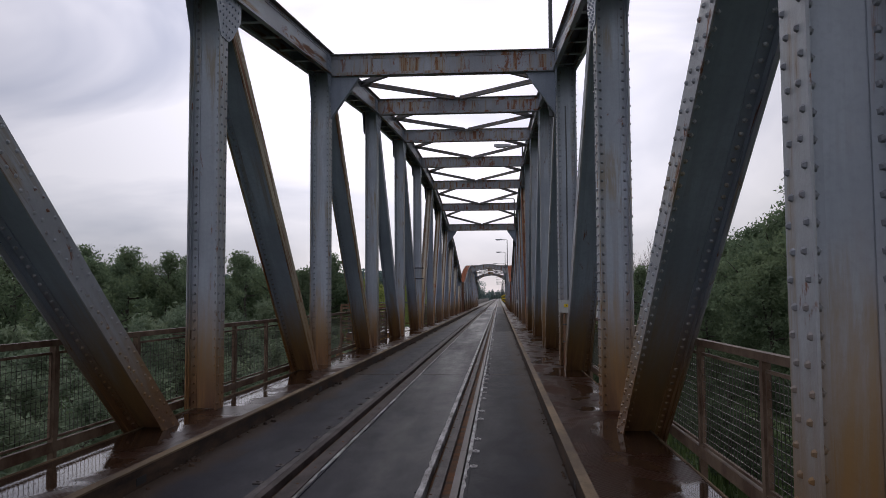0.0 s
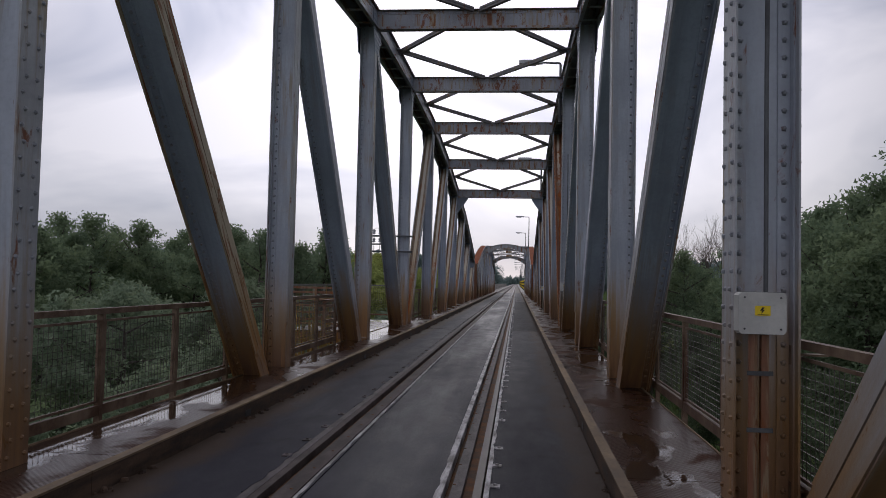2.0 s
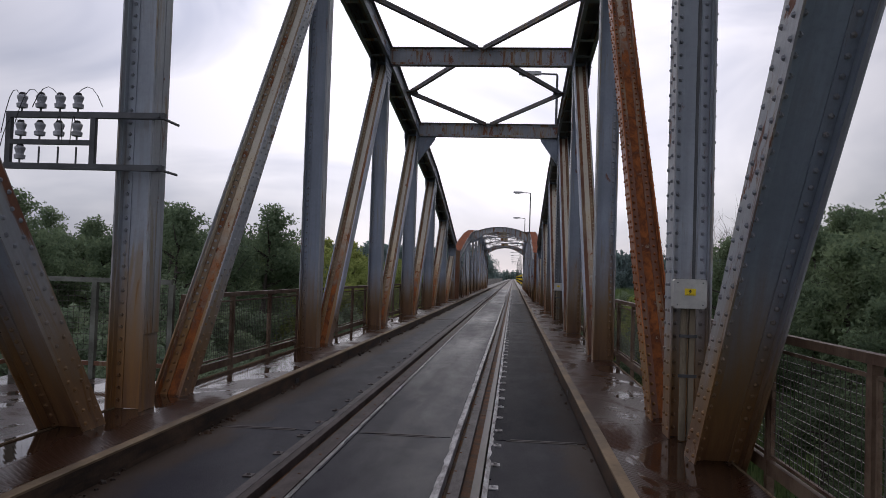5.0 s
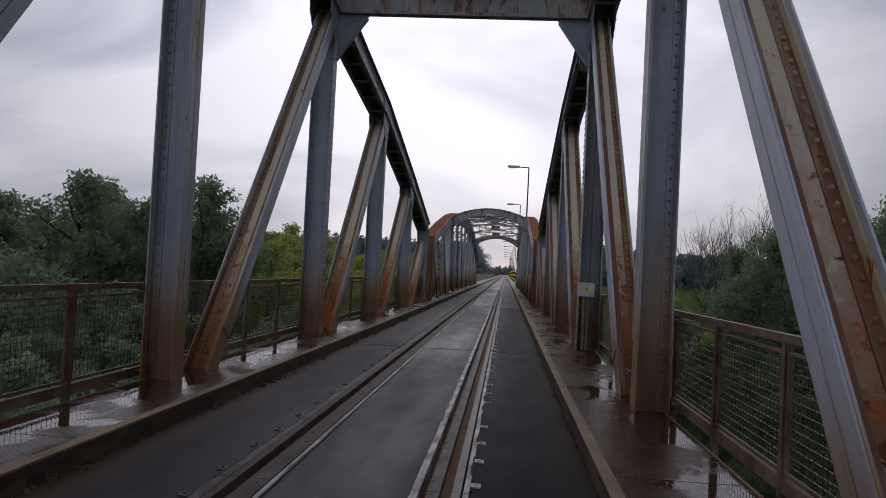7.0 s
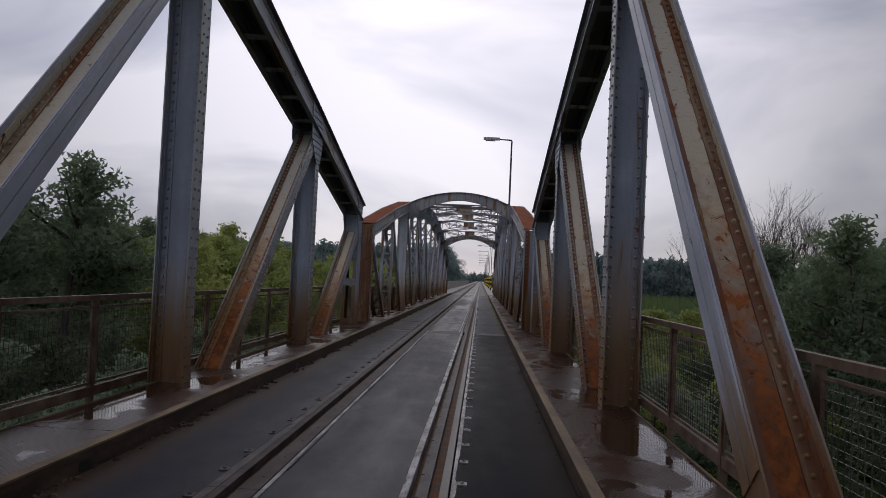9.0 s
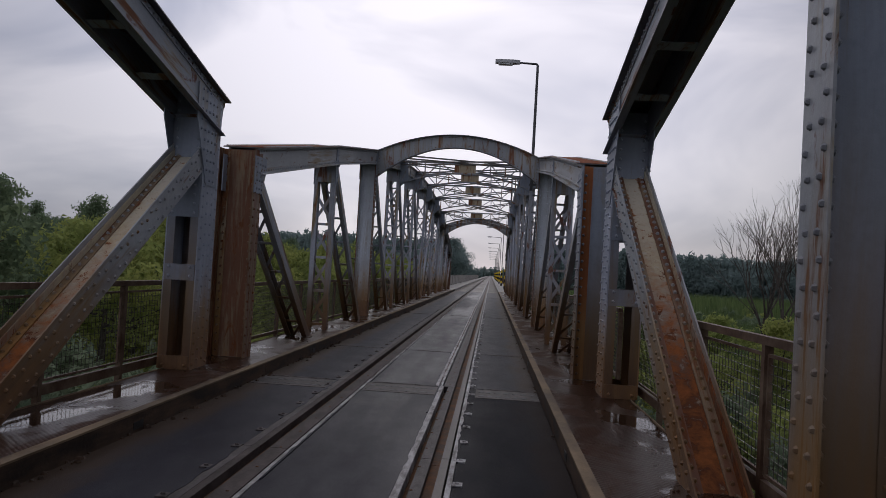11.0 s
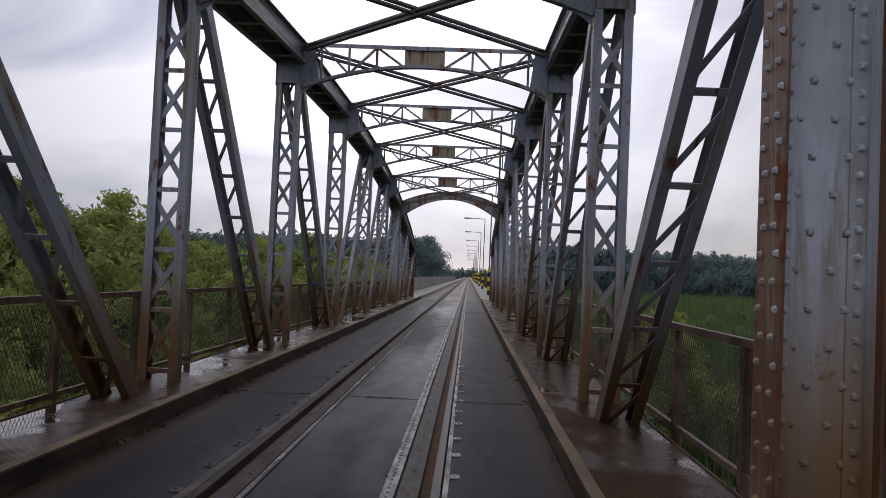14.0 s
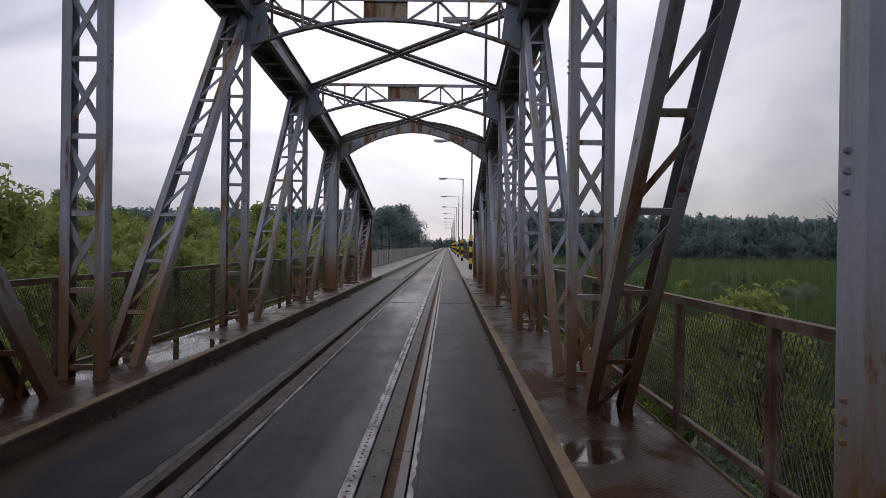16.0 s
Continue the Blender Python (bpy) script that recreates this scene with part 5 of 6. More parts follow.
def make_tree(seed, height, width, material, low, label, clumps=135, per=50, leaf=0.158, category="tree"):
    """A tapered trunk with limbs, and a ragged crown of leaf clumps with gaps."""
    rnd = np.random.RandomState(seed)
    ob = thing("tree" if category == "tree" else "bush", label, category, "woods by the river")
    s = Solid()
    lean = rnd.normal(size=2) * 0.05 * height
    trunk = [(lean[0] * t * t, lean[1] * t * t, height * 0.86 * t) for t in (0, 0.15, 0.35, 0.6, 0.8, 1)]
    r0 = 0.022 * height
    s.tube(trunk, [r0 * q for q in (1.3, 1.0, 0.8, 0.5, 0.3, 0.08)], 7)
    tips = []
    lobes = rnd.randint(6, 10)
    for k in range(lobes * 2):
        t = low + (0.95 - low) * rnd.random()
        base = Vector((lean[0] * t * t, lean[1] * t * t, height * 0.86 * t))
        ang = rnd.random() * 6.283
        full = math.sin(math.pi * min(1, max(0.12, (t - low) / (1.05 - low)) ** 0.8)) * 0.9 + 0.15
        reach = width / 2 * full * (0.65 + 0.5 * rnd.random())
        tip = base + Vector((math.cos(ang) * reach, math.sin(ang) * reach, height * (0.04 + 0.12 * rnd.random())))
        mid = (base + tip) / 2 + Vector((0, 0, -0.03 * height * rnd.random()))
        s.tube([base, mid, tip], [r0 * 0.4, r0 * 0.22, r0 * 0.06], 5)
        tips.append((base, tip))
    part("trunk", s, M_BARK, ob)
    centres = []
    for k in range(clumps):
        base, tip = tips[rnd.randint(len(tips))]
        f = 0.30 + 0.75 * rnd.random()
        p = base + (tip - base) * f + Vector(rnd.normal(size=3) * (0.055 * width, 0.055 * width, 0.035 * height))
        centres.append(tuple(p))
    for k in range(clumps // 8):
        centres.append((lean[0] + rnd.normal() * 0.05 * width, lean[1] + rnd.normal() * 0.05 * width, height * (0.84 + 0.14 * rnd.random())))
    crown = leaf_mesh("crown", material, rnd, centres, per, 0.085 * width + 0.22, leaf)
    part("crown", crown, material, ob)
    return ob


DARK_LABEL = "leafy dark green tree with a ragged crown in the river wood"
PALE_LABEL = "pale grey-green willow bush with a rounded loose crown"
LIGHT_LABEL = "fresh yellow-green bush in the scrub beside the bridge"
dark = [make_tree(11, 11.5, 8.0, M_LEAF, 0.12, DARK_LABEL), make_tree(12, 10.5, 7.0, M_LEAF, 0.10, DARK_LABEL),
        make_tree(13, 12.5, 7.0, M_LEAF, 0.15, DARK_LABEL), make_tree(14, 9.5, 8.5, M_LEAF, 0.08, DARK_LABEL)]
pale = [make_tree(21, 7.0, 7.5, M_LEAF_PALE, 0.05, PALE_LABEL, 100, 46, 0.155, "bush"), make_tree(22, 6.2, 6.5, M_LEAF_PALE, 0.05, PALE_LABEL, 95, 46, 0.155, "bush")]
light = [make_tree(31, 8.6, 7.0, M_LEAF_LIGHT, 0.06, LIGHT_LABEL, 105, 48, 0.152, "bush"), make_tree(32, 7.6, 7.5, M_LEAF_LIGHT, 0.05, LIGHT_LABEL, 100, 48, 0.152, "bush"),
         make_tree(33, 9.8, 6.5, M_LEAF_LIGHT, 0.10, LIGHT_LABEL, 100, 48, 0.152, "bush")]
deep = [make_tree(51, 11.5, 9.0, M_LEAF_SHADE, 0.04, "dense low bush below the railing, leaf colour darkened for shade", 115, 48, 0.158, "bush"), make_tree(52, 10.5, 9.5, M_LEAF_SHADE, 0.04, "dense low bush below the railing, leaf colour darkened for shade", 115, 48, 0.158, "bush")]
hazy = [make_tree(41, 11.5, 8.0, M_FARWOOD, 0.10, "broad tree beside the far road, haze in its blue-green colour"), make_tree(42, 10.5, 8.5, M_FARWOOD, 0.08, "broad tree beside the far road, haze in its blue-green colour")]
used = set()


def plant(kinds, x, y, size, rnd):
    src = kinds[rnd.randrange(len(kinds))]
    m = pose(x, y, GROUND - 0.1, 0, 0, rnd.uniform(0, 360)) @ Matrix.Diagonal((size * rnd.uniform(0.9, 1.15), size * rnd.uniform(0.9, 1.15), size, 1))
    if src.name not in used:
        used.add(src.name)
        src.matrix_basis = m
        return src
    o = copy_thing(src, Matrix.Identity(4))
    o.matrix_basis = m
    return o


rnd = random.Random(77)
# wood upstream (left): low willow scrub in front, taller trees behind
for k in range(40):
    y = 4 + k * 3.4
    plant(pale if y < 100 else light, -9.5 - rnd.uniform(0, 4), y + rnd.uniform(-1, 1), rnd.uniform(0.55, 0.78) if y < 100 else rnd.uniform(0.6, 0.85), rnd)
for k in range(42):
    y = 6 + k * 3.4
    kinds, size = (pale, rnd.uniform(0.85, 1.1)) if y < 84 else (dark, rnd.uniform(0.92, 1.06)) if y < 103 else (light, rnd.uniform(0.93, 1.14) * (1.08 if y > 122 else 1))
    plant(kinds, -18 - rnd.uniform(0, 7), y + rnd.uniform(-1, 1), size, rnd)
for k in range(54):
    y = 16 + k * 3.1
    size = 0.80 if y < 50 else 0.92 if y < 62 else 1.08 if y < 92 else 1.12 if y < 121 else 1.0
    plant(dark, -31 - rnd.uniform(0, 8), y + rnd.uniform(-1.5, 1.5), rnd.uniform(0.95, 1.05) * size, rnd)
for k in range(48):
    y = 24 + k * 5.6
    plant(dark, -50 - rnd.uniform(0, 25), y + rnd.uniform(-2, 2), rnd.uniform(1.05, 1.3) * (0.78 if y < 95 else 1), rnd)
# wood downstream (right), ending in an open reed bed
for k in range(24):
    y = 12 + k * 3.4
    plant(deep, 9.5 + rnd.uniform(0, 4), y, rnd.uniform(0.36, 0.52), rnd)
for k in range(22):
    y = 24 + k * 3.6
    plant(pale if k % 2 and y < 46 else dark, 17 + rnd.uniform(0, 6), y, rnd.uniform(0.75, 1.0), rnd)
for k in range(20):
    y = 34 + k * 4.6
    plant(dark, 28 + rnd.uniform(0, 9), y, rnd.uniform(1.05, 1.3), rnd)
for k in range(6):
    plant(dark, 30 + rnd.uniform(0, 9), 103 + k * 2.6, rnd.uniform(1.1, 1.3), rnd)
# trees beside the road beyond the bridge
for x, y, s in ((-9.5, 240, 1.42), (-11.5, 246, 1.35), (-8.5, 256, 1.4), (-15, 238, 1.05), (-11, 266, 1.4), (-17, 250, 1.1), (-20, 240, 1.0), (-9, 280, 1.4), (-13, 290, 1.3), (-9, 305, 1.4), (-9, 330, 1.4),
                (-14, 226, 0.8), (-18, 220, 0.85), (-23, 228, 0.95), (-26, 236, 1.0), (-22, 214, 0.8)):
    plant(hazy, x, y, s, rnd)


for k in range(34):
    plant(light if k % 3 else pale, 6.5 + rnd.uniform(0, 7), 84 + k * 1.9, rnd.uniform(0.5, 0.7), rnd)
for k in range(26):
    plant(light if k % 2 else pale, -6.5 - rnd.uniform(0, 4), 84 + k * 2.2, rnd.uniform(0.32, 0.46), rnd)
for k in range(14):
    plant(pale, rnd.uniform(16, 60), rnd.uniform(150, 240), rnd.uniform(0.5, 0.8), rnd)


for k in range(9):
    plant(dark, 23 + rnd.uniform(0, 7), 50 + k * 3.2, rnd.uniform(1.2, 1.4), rnd)
for k in range(9):
    plant(dark, 28 + rnd.uniform(0, 8), 86 + k * 2.2, rnd.uniform(1.15, 1.35), rnd)
for k in range(46):
    plant(light if k % 2 else pale, rnd.uniform(13, 110), rnd.uniform(112, 300), rnd.uniform(0.32, 0.52), rnd)


for k in range(16):
    plant(dark if k % 3 == 0 else pale, rnd.uniform(19, 42), rnd.uniform(118, 142), rnd.uniform(0.4, 0.6), rnd)


for k in range(30):
    plant(light, -9 - rnd.uniform(0, 9), 128 + k * 2.6, rnd.uniform(0.75, 1.0), rnd)
for k in range(34):
    plant(light, -15 - rnd.uniform(0, 7), 112 + k * 3.9, rnd.uniform(1.0, 1.2), rnd)


def bare_tree(x, y, h, seed):
    """A leafless tree: a trunk that forks and forks again into thin twigs."""
    r = random.Random(seed)
    s = Solid()
    ob = thing("bare_tree", "leafless grey tree with fine upright twigs at the meadow's edge", "tree", "bare trees", m=Matrix.Translation((x, y, GROUND - 0.1)))

    def grow(p, d, length, rad, depth):
        q = p + d * length
        mid = (p + q) / 2 + Vector((r.uniform(-1, 1), r.uniform(-1, 1), 0)) * length * 0.06
        s.tube([p, mid, q], [rad, rad * 0.8, rad * 0.62], 5 if depth < 2 else 3, False)
        if depth >= 5:
            return
        for _ in range(3 if depth < 4 else 2):
            e = (d + Vector((r.uniform(-1, 1), r.uniform(-1, 1), r.uniform(-0.2, 0.6))) * 0.5).normalized()
            grow(p + (q - p) * r.uniform(0.6, 1.0), e, length * r.uniform(0.55, 0.8), rad * 0.55, depth + 1)

    for k in range(3):
        a = r.uniform(0, 6.28)
        grow(Vector((math.cos(a) * 0.3, math.sin(a) * 0.3, 0)), Vector((math.cos(a) * 0.15, math.sin(a) * 0.15, 1)).normalized(), h * 0.36, 0.16, 0)
    part("trunk", s, M_BARK, ob)


for x, y, h, sd in ((26.5, 133, 18, 1), (30, 136, 19.5, 2), (34, 139, 18.5, 3), (23.5, 131, 16, 4), (38, 142, 18, 5)):
    bare_tree(x, y, h, sd)


def reeds(name, label, x0, x1, y0, y1, count, height, material, seed):
    r = np.random.RandomState(seed)
    px, py = r.uniform(x0, x1, count), r.uniform(y0, y1, count)
    hgt = height * r.uniform(0.6 if height < 5 else 0.95, 1.12, count)
    ang = r.uniform(0, 6.283, count)
    wid = 0.035 + 0.03 * r.random(count)
    lean = r.normal(size=(count, 2)) * (0.18 if height < 5 else 0.025)
    b = np.stack([px, py, np.full(count, GROUND - 0.3)], 1)
    side = np.stack([np.cos(ang) * wid, np.sin(ang) * wid, np.zeros(count)], 1) * 2.2
    tip = b + np.stack([lean[:, 0] * hgt, lean[:, 1] * hgt, hgt + 0.3], 1)
    verts = np.stack([b - side, b + side, tip], 1).reshape(-1, 3)
    me = bpy.data.meshes.new(name)
    me.vertices.add(3 * count)
    me.vertices.foreach_set("co", verts.ravel())
    me.loops.add(3 * count)
    me.loops.foreach_set("vertex_index", np.arange(3 * count))
    me.polygons.add(count)
    me.polygons.foreach_set("loop_start", np.arange(0, 3 * count, 3))
    me.materials.append(material)
    me.update(calc_edges=True)
    tagged(new(name, me), label, "reeds", kind="stuff")


reeds("reed_bed", "green reed bed in the open meadow", 9, 60, 88, 210, 60000, 3.6, M_REED, 3)
reeds("meadow_grass", "rank grass under the bridge", -16, 16, 0, 135, 50000, 1.0, M_REED, 4)
reeds("dry_reeds", "tall tuft of dry yellow reeds beside the stairs", -4.3, -3.5, 32.2, 33.2, 90, 7.0, M_DRYGRASS, 5)

reeds("reed_bed", "green reed bed reaching back to the far wood", 9, 330, 210, 345, 60000, 5.4, M_REED, 6)

# far woods along the horizon
fr = np.random.RandomState(9)


def conifers(spots, seed):
    """Slim far-off conifers: a ragged cone of whorled boughs each, all in one mesh."""
    r = np.random.RandomState(seed)
    v, f = [], []
    for x, y, h, wd in spots:
        tiers = 2
        for k in range(tiers):
            z0 = h * (0.02 + 0.86 * k / tiers)
            z1 = h * (0.16 + 0.84 * (k + 1) / tiers)
            rad = wd * 0.7 * (1 - 0.62 * k / tiers) * r.uniform(0.8, 1.2)
            base = len(v)
            turn = r.uniform(0, 6.28)
            for q in range(5):
                a = turn + q * 1.2566 + r.uniform(-0.2, 0.2)
                rr = rad * r.uniform(0.7, 1.25)
                v.append((x + rr * math.cos(a), y + rr * math.sin(a), GROUND + z0 + r.uniform(-0.03, 0.03) * h))
            v.append((x, y, GROUND + min(z1, h)))
            f.extend((base + q, base + (q + 1) % 5, base + 5) for q in range(5))
    me = bpy.data.meshes.new("far_wood")
    me.from_pydata(v, [], f)
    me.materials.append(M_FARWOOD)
    me.update()
    return me


spots = []
for k in range(4600):
    side = 1 if k % 5 < 3 else -1
    x = 17 + 720 * fr.random_sample() ** 1.5 if side > 0 else -17 - 420 * fr.random_sample() ** 1.4
    y = 350 + fr.uniform(-8, 34) + 0.10 * abs(x)
    h = 18.6 + 1.3 * noise.noise(Vector((x * 0.02, 3.3, 0))) + 0.75 * fr.normal()
    spots.append((x, y, max(14, h), fr.uniform(2.0, 3.0)))
for k in range(260):
    spots.append((fr.uniform(-90, 90), 930 + fr.uniform(0, 40), fr.uniform(13, 17), fr.uniform(2, 3)))
tagged(new("far_wood", conifers(spots, 10)), "conifer wood along the horizon, haze in its blue-green colour", "wood", kind="stuff")
boughs = []
for x, y, h, wd in spots:
    for k in range(40):
        f = fr.random_sample() ** 1.1
        a = fr.uniform(0, 6.28)
        rr = wd * (1 - f) ** 0.75 * fr.uniform(0.6, 1.05) + 0.15
        boughs.append((x + rr * math.cos(a), y + rr * math.sin(a), GROUND + h * (0.12 + 0.89 * f)))
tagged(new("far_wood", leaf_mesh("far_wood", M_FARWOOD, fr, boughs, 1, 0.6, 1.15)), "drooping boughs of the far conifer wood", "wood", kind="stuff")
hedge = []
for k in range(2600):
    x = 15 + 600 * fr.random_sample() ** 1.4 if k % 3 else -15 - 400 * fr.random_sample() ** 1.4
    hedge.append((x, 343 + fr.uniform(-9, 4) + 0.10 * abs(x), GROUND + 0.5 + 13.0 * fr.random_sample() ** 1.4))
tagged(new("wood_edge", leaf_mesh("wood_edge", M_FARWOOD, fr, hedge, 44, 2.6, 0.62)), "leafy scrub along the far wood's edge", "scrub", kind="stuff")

# ---- platform with stairs beside the left truss ----
plat = thing("platform", "wet steel plate platform widening the walkway beside the truss", "platform", kind="structure")
for ya, yb in ((33.7, 35.8), (35.8, 37.9), (37.9, 39.95)):
    for xa, xb in ((-3.83, -2.73), (-4.98, -3.84)):
        part("chequer_plate", Solid().box(xa, xb, ya + 0.006, yb - 0.006, 0.12, DECK - 0.004), M_WALK, plat)
part("edge_girder", Solid().box(-5.0, -4.9, 33.7, 39.95, -0.2, 0.119), M_RUSTPLATE, plat)
part("edge_girder", Solid().box(-4.9, -2.74, 39.85, 39.95, -0.2, 0.119), M_RUSTPLATE, plat)
part("edge_girder", Solid().box(-4.9, -2.74, 33.7, 33.8, -0.2, 0.119), M_RUSTPLATE, plat)


def rail_between(a, b, n, label, mat=M_FENCE, top=1.2, slats=0):
    """A railing from a to b with posts, rails and wire panels, or with slats."""
    a, b = Vector(a), Vector(b)
    ob = thing("railing", label, "fence", "railings of the platform")
    d = b - a
    part("top_rail", Solid().bar(a + Vector((0, 0, top - 0.03)), b + Vector((0, 0, top - 0.03)), 0.055, 0.055), mat, ob)
    part("bottom_rail", Solid().bar(a + Vector((0, 0, 0.18)), b + Vector((0, 0, 0.18)), 0.04, 0.05), M_RUSTPLATE, ob)
    for k in range(n + 1):
        p = a + d * (k / n)
        part("fence_post", Solid().box(p.x - 0.03, p.x + 0.03, p.y - 0.03, p.y + 0.03, p.z - 0.02, p.z + top - 0.058), mat, ob)
    for k in range(slats):
        z = 0.3 + (top - 0.45) * k / max(1, slats - 1)
        part("slat", Solid().bar(a + Vector((0, 0, z)), b + Vector((0, 0, z)), 0.02, 0.06), M_RUSTPLATE, ob)
    if not slats:
        for k in range(n):
            p, q = a + d * ((k + 0.05) / n), a + d * ((k + 0.95) / n)
            s = Solid()
            m = int((q - p).length / 0.07)
            for j in range(m + 1):
                c = p + (q - p) * (j / m)
                s.tube([c + Vector((0, 0, 0.27)), c + Vector((0, 0, top - 0.1))], 0.0028, 3, False)
            for j in range(14):
                z = 0.27 + (top - 0.37) * j / 13
                s.tube([p + Vector((0, 0, z)), q + Vector((0, 0, z))], 0.0028, 3, False)
            part("wire_mesh", s, M_WIRE, ob)["kind"] = "stuff"
    return ob


rail_between((-4.95, 33.9, DECK), (-4.95, 39.9, DECK), 5, "grey railing with welded wire mesh along the platform edge", M_GALV)
rail_between((-4.9, 39.9, DECK), (-3.0, 39.9, DECK), 2, "grey railing with wire mesh closing the platform's end", M_GALV)
rail_between((-5.2, 33.65, DECK), (-3.2, 33.65, DECK), 2, "rusty slatted railing at the head of the stairs", M_RUSTPLATE, 1.15, 5)
rail_between((-3.15, 30.4, DECK - 0.05), (-3.15, 33.5, DECK - 0.05), 2, "rusty slatted railing beside the stair opening", M_RUSTPLATE, 0.95, 4)
stair = thing("steel_stairs", "rusty open steel stairs going down to the meadow", "stairs")
for sx in (-5.1, -4.1):
    part("stringer", Solid().bar((sx, 33.6, 0.05), (sx, 24.0, -6.2), 0.05, 0.25), M_RUSTPLATE, stair)
for k in range(34):
    f = (k + 0.5) / 34
    part("tread", Solid().box(-5.07, -4.13, 33.6 - 9.6 * f - 0.12, 33.6 - 9.6 * f + 0.12, 0.02 - 6.2 * f, 0.05 - 6.2 * f), M_RUSTPLATE, stair)


# ---- insulator rack on the left truss ----
rack = thing("insulator_rack", "steel bracket with grey ceramic insulators bolted to a post", "wire bracket")
yi = node(5) - 0.17
for z in (2.88, 2.39):
    part("cross_arm", Solid().box(-3.83, -2.27, yi - 0.03, yi + 0.03, z, z + 0.055), M_LAMP, rack)
    part("clamp_bolt", Solid().tube([(-2.32, yi - 0.05, z + 0.02), (-2.32, yi + 0.40, z + 0.02)], 0.014, 6), M_LAMP, rack)
for x in (-3.83, -2.99):
    part("upright", Solid().box(x, x + 0.05, yi - 0.025, yi + 0.025, 2.4452, 2.8798), M_LAMP, rack)
part("middle_arm", Solid().box(-3.7798, -2.9902, yi - 0.025, yi + 0.025, 2.625, 2.67), M_LAMP, rack)


def insulator(x, z, rows):
    """A pin with a grooved ceramic body and a dark cap."""
    pin = part("pin", Solid().tube([(x, yi, z), (x, yi, z + 0.16)], 0.009, 6), M_LAMP, rack)
    if rows:
        body = Solid().tube([(x, yi, z + dz) for dz in (0.035, 0.04, 0.075, 0.085, 0.095, 0.135, 0.15, 0.175)], [0.03, 0.048, 0.052, 0.036, 0.036, 0.05, 0.048, 0.02], 12)
        part("insulator", body, M_CERAMIC, pin, "grey glazed ceramic insulator")
        part("insulator_cap", Solid().tube([(x, yi, z + 0.155), (x, yi, z + 0.185)], [0.04, 0.022], 10), M_BLACK, pin, "dark insulator cap")


for x in (-3.69, -3.50, -3.31, -3.13):
    insulator(x, 2.935, True)
    insulator(x, 2.67, True)
    insulator(x, 2.445, x < -3.6)
wire_rng = random.Random(8)
for x, z in ((-3.69, 3.09), (-3.50, 3.09), (-3.31, 3.09), (-3.13, 3.09), (-3.31, 2.83), (-3.13, 2.83), (-3.69, 2.83)):
    dx, drop = wire_rng.uniform(-0.28, 0.28), wire_rng.uniform(0.1, 0.45)
    pts = [(x + dx * q, yi - 0.04 - 0.03 * q, z + 0.12 * math.sin(2.6 * q) - drop * q * q) for q in (0, 0.2, 0.4, 0.6, 0.8, 1.0)]
    part("loose_wire", Solid().tube(pts, 0.004, 4), M_BLACK, rack, "thin dangling black wire")


# ---- switch boxes on right-hand posts ----
def switch_box(y, z, conduit):
    ob = thing("switch_box", "pale grey switch box with a small yellow warning plate", "electric box", "switch boxes", m=Matrix.Translation((2.525, y, z)) @ Matrix.Diagonal((0.9, 1, 0.9, 1)))
    s = Solid().plate([(-0.155, -0.12), (-0.135, -0.14), (0.135, -0.14), (0.155, -0.12), (0.155, 0.12), (0.135, 0.14), (-0.135, 0.14), (-0.155, 0.12)], "y", -0.11, 0.0)
    part("housing", s, M_BOX, ob)
    part("lid_rim", Solid().box(-0.158, 0.158, -0.093, -0.083, -0.143, -0.1405).box(-0.158, 0.158, -0.093, -0.083, 0.1405, 0.143), M_LAMP, ob)
    sign = part("warning_plate", Solid().box(-0.05, 0.05, -0.114, -0.1105, -0.015, 0.05), M_YELLOW, ob, "yellow warning plate with a black bolt mark")
    bolt = Solid().plate([(-0.005, 0.04), (-0.018, 0.018), (-0.004, 0.018), (-0.012, -0.004), (0.014, 0.024), (0.0, 0.024), (0.01, 0.04)], "y", -0.116, -0.1145)
    bolt.box(-0.035, 0.035, -0.116, -0.1145, -0.011, -0.007)
    part("bolt_mark", bolt, M_BLACK, sign)
    foot = -(z - DECK) / 0.9 + 0.012
    part("conduit", Solid().tube([(-0.035, -0.03, -0.14), (-0.035, -0.03, foot)], 0.032, 10), conduit, ob, "upright cable conduit")
    part("cable_channel", Solid().box(0.012, 0.062, -0.055, -0.012, foot, -0.142), conduit, ob, "square upright cable channel")
    for zc in (-0.42, -0.80):
        part("clip", Solid().box(-0.085, 0.085, -0.068, -0.060, zc, zc + 0.03), M_LAMP, ob, "dark steel conduit clip")
    for sx in (-1, 1):
        for sz in (-1, 1):
            part("lid_screw", Solid().tube([(sx * 0.118, -0.1095, sz * 0.105), (sx * 0.118, -0.1155, sz * 0.105)], 0.007, 8), M_LAMP, ob)
    part("cable", Solid().tube([(0.05, -0.02, 0.14), (0.05, -0.02, 1.6), (0.06, -0.02, 3.2), (0.05, -0.02, 4.6)], 0.016, 8), M_LAMP, ob, "grey cable running up the post")
    return ob


switch_box(node(2) - 0.19, 1.355, M_RUSTPLATE)
switch_box(node(5) - 0.19, 1.42, M_CONDUIT)
switch_box(node(8) - 0.19, 1.26, M_CONDUIT)

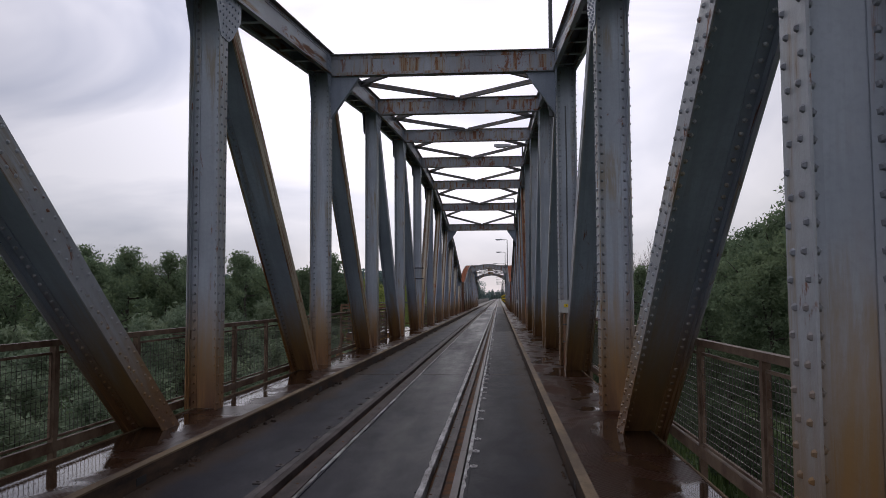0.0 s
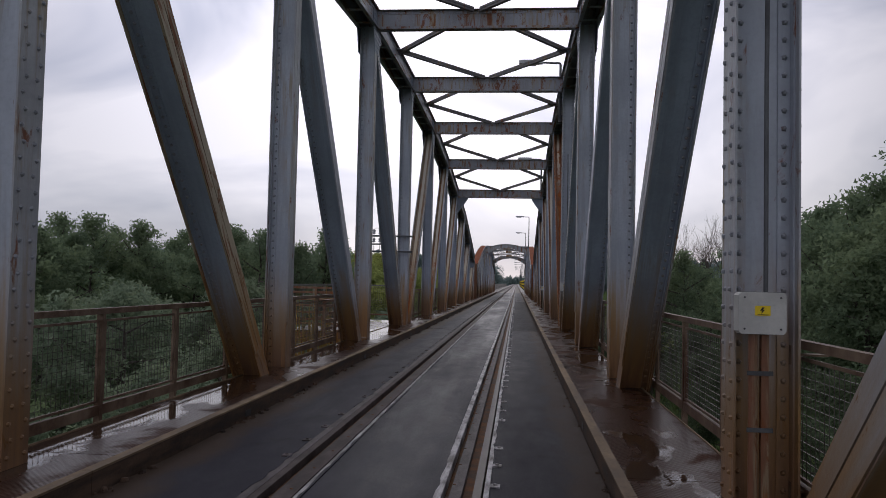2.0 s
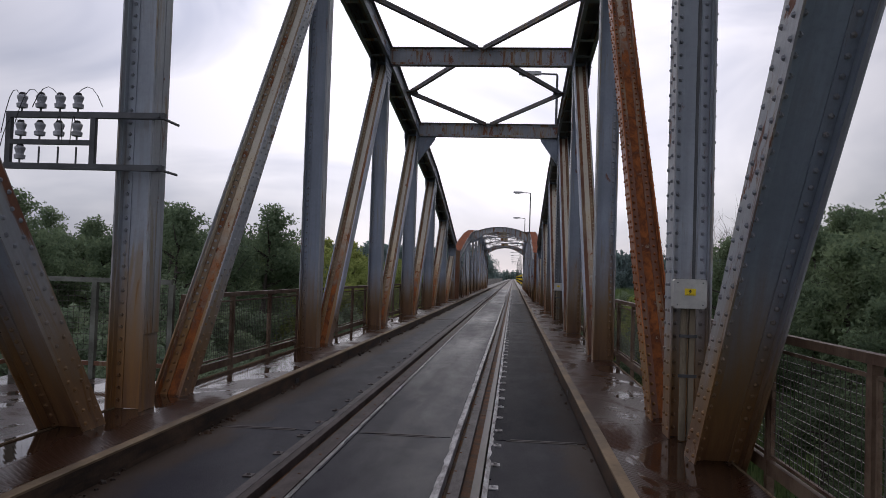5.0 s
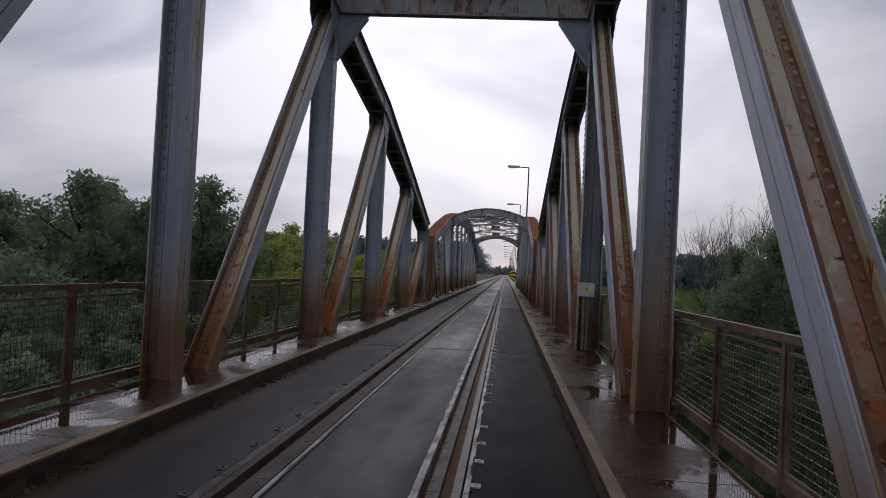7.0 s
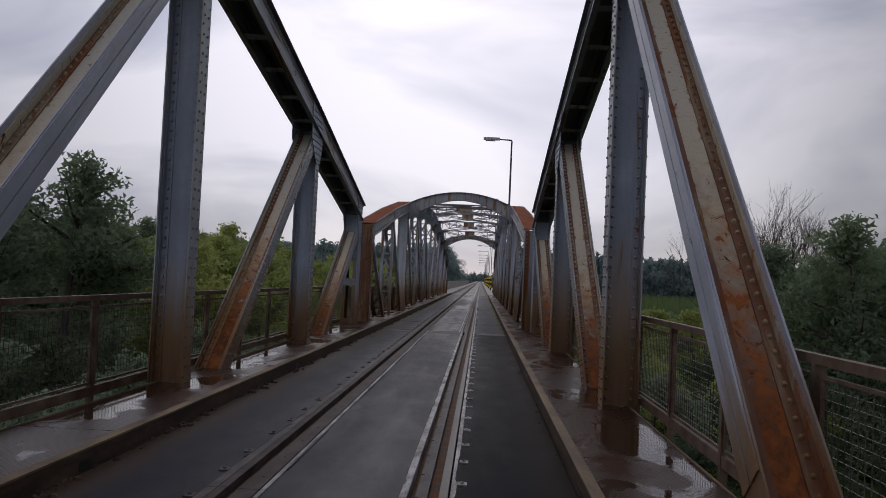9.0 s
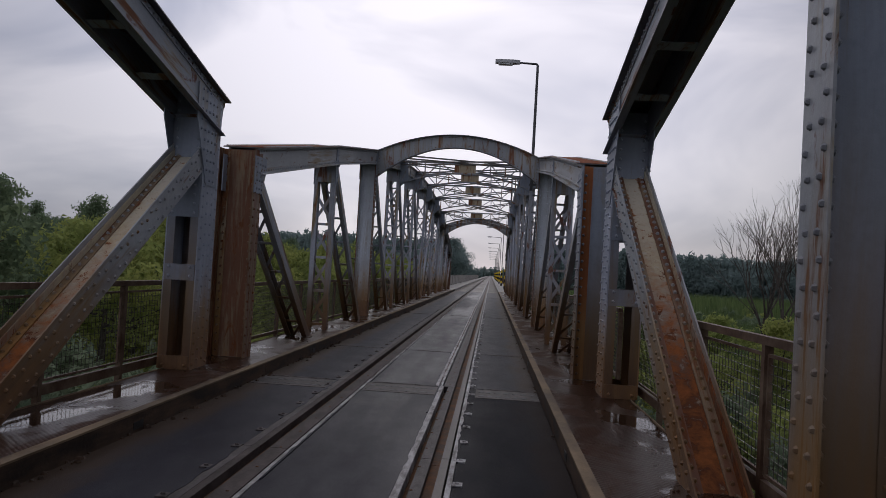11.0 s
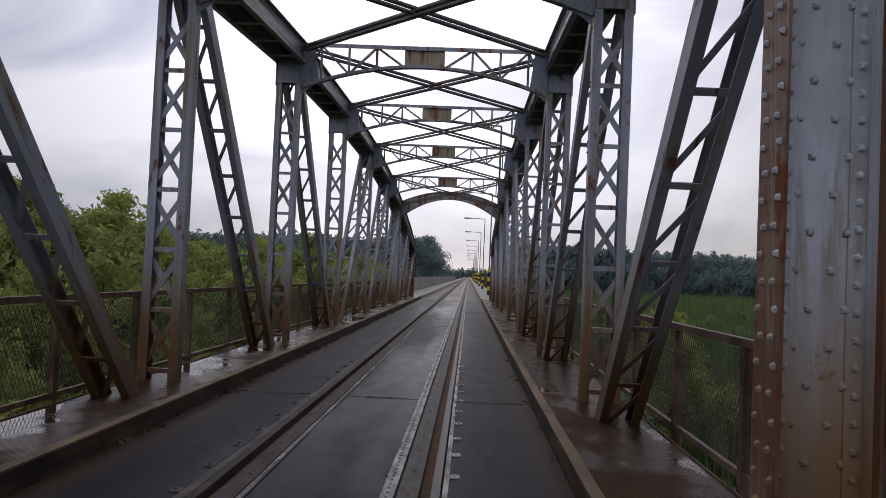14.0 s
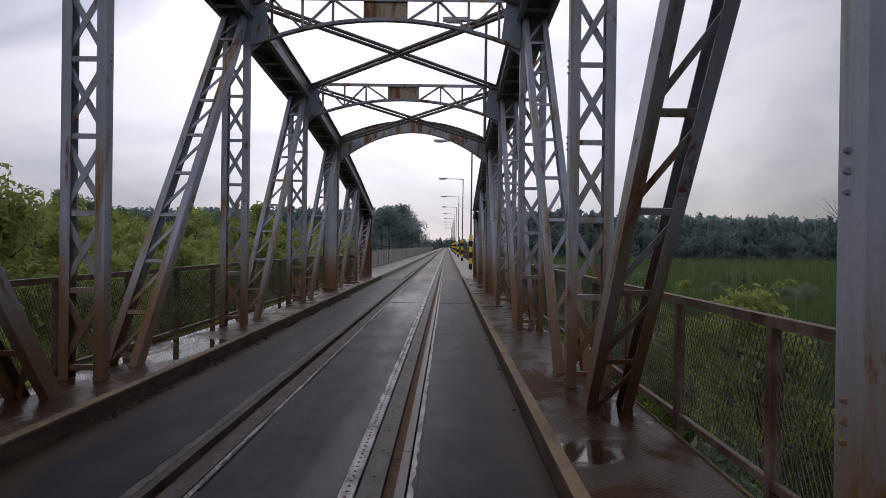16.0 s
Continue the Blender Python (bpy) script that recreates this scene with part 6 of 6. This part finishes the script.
# ---- distance sign on the right-hand railing ----
sign = thing("distance_sign", "white enamel sign with the black number 920 above the railing", "sign", m=pose(2.90, 15.5, 1.30, 0, 5, -18))
part("sign_board", Solid().plate([(-0.140, -0.1), (0.140, -0.1), (0.140, 0.1), (-0.140, 0.1)], "y", -0.006, 0.006), M_WHITE, sign)
part("sign_arm", Solid().box(-0.12, -0.08, 0.008, 0.02, -0.16, 0.1).box(0.05, 0.09, 0.008, 0.02, -0.16, 0.1), M_RUSTPLATE, sign)
text = bpy.data.curves.new("sign_number", "FONT")
text.body, text.size, text.align_x, text.align_y = "920", 0.108, "CENTER", "CENTER"
text.extrude, text.offset = 0.002, 0.0018
text.materials.append(M_BLACK)
number = new("sign_number", text)
number.parent = sign
number.matrix_basis = pose(0, -0.0125, 0.0, 90, 0, 0)


# ---- street lamps ----
def street_lamp(x, y, base, top, group, striped, reach=1.32):
    ob = thing("street_lamp", "slim dark lamp pole with yellow and black striped foot" if striped else "slim dark lamp pole with one arm over the road", "street lamp", group)
    part("pole", Solid().tube([(x, y, base), (x, y, top - 0.05), (x - 0.03, y, top)], [0.05, 0.04, 0.035], 10), M_LAMP, ob)
    more = reach - 1.32
    part("arm", Solid().tube([(x - 0.02, y, top), (x - 0.5 - more / 2, y, top + 0.02), (x - 0.95 - more, y, top + 0.02)], [0.035, 0.03, 0.028], 8), M_LAMP, ob)
    s = Solid()
    xs = (x - 0.55 - more, x - 0.75 - more, x - 1.15 - more, x - reach)
    hw = (0.05, 0.12, 0.13, 0.07)
    for k in range(3):
        a, b = xs[k], xs[k + 1]
        s.add([(a, y - hw[k], top - 0.02), (b, y - hw[k + 1], top - 0.02), (b, y + hw[k + 1], top - 0.02), (a, y + hw[k], top - 0.02),
               (a, y - hw[k] * 0.6, top + 0.10), (b, y - hw[k + 1] * 0.6, top + 0.10), (b, y + hw[k + 1] * 0.6, top + 0.10), (a, y + hw[k] * 0.6, top + 0.10)],
              [(3, 2, 1, 0), (4, 5, 6, 7), (0, 1, 5, 4), (2, 3, 7, 6), (1, 2, 6, 5), (3, 0, 4, 7)])
    head = part("lamp_head", s, M_LAMPHEAD, ob)
    part("lamp_cover", Solid().box(x - 1.22 - more, x - 0.78 - more, y - 0.10, y + 0.10, top - 0.06, top - 0.021), M_LAMPGLASS, head, "milky glass lamp cover")
    if striped:
        for k in range(6):
            part("stripe", Solid().tube([(x, y, base + 0.02 + 0.33 * k), (x, y, base + 0.33 + 0.33 * k)], 0.105, 12), M_YELLOW if k % 2 else M_BLACK, ob)
    else:
        for zz in (base + 0.15, base + 0.75):
            part("clamp", Solid().box(x - 0.07, x + 0.14, y - 0.06, y + 0.06, zz, zz + 0.06), M_LAMP, ob)
    return ob


for i in (2, 5, 8):
    street_lamp(INNER - 0.08, node(i) + 0.22, TOP1[i] - 1.4, 8.55 if i > 2 else 8.9, "lamps on the bridge", False)
street_lamp(INNER2 - 0.05, 91.2, 4.15, 8.1, "lamps on the bridge", False)
street_lamp(INNER2 - 0.05, node2(8) + 0.45, TOP2[8] - 1.1, 8.35, "lamps on the bridge", False)
for k in range(10):
    street_lamp(2.42, 141.0 + 25.0 * k, DECK, 7.5, "lamps beyond the bridge", True, 2.2)

# ---- parapets beyond the bridge ----
for sx, label in ((-1, "pale weathered parapet with posts along the approach"), (1, "low grey steel rail along the approach")):
    ob = thing("parapet", label, "parapet", "parapets beyond the bridge")
    y = END2 + 0.6
    k = 0
    while y < 330:
        part("parapet_post", Solid().box(sx * 3.1 - 0.06, sx * 3.1 + 0.06, y - 0.06, y + 0.06, DECK, 1.25), M_CONCRETE if sx < 0 else M_FENCE, ob)
        if sx < 0:
            part("parapet_panel", Solid().box(-3.13, -3.07, y + 0.07, y + 3.93, 0.25, 1.18), M_CONCRETE, ob)
        else:
            part("rail_bar", Solid().box(3.08, 3.12, y + 0.07, y + 3.93, 1.05, 1.12).box(3.085, 3.115, y + 0.07, y + 3.93, 0.6, 0.65), M_FENCE, ob)
        y += 4.0
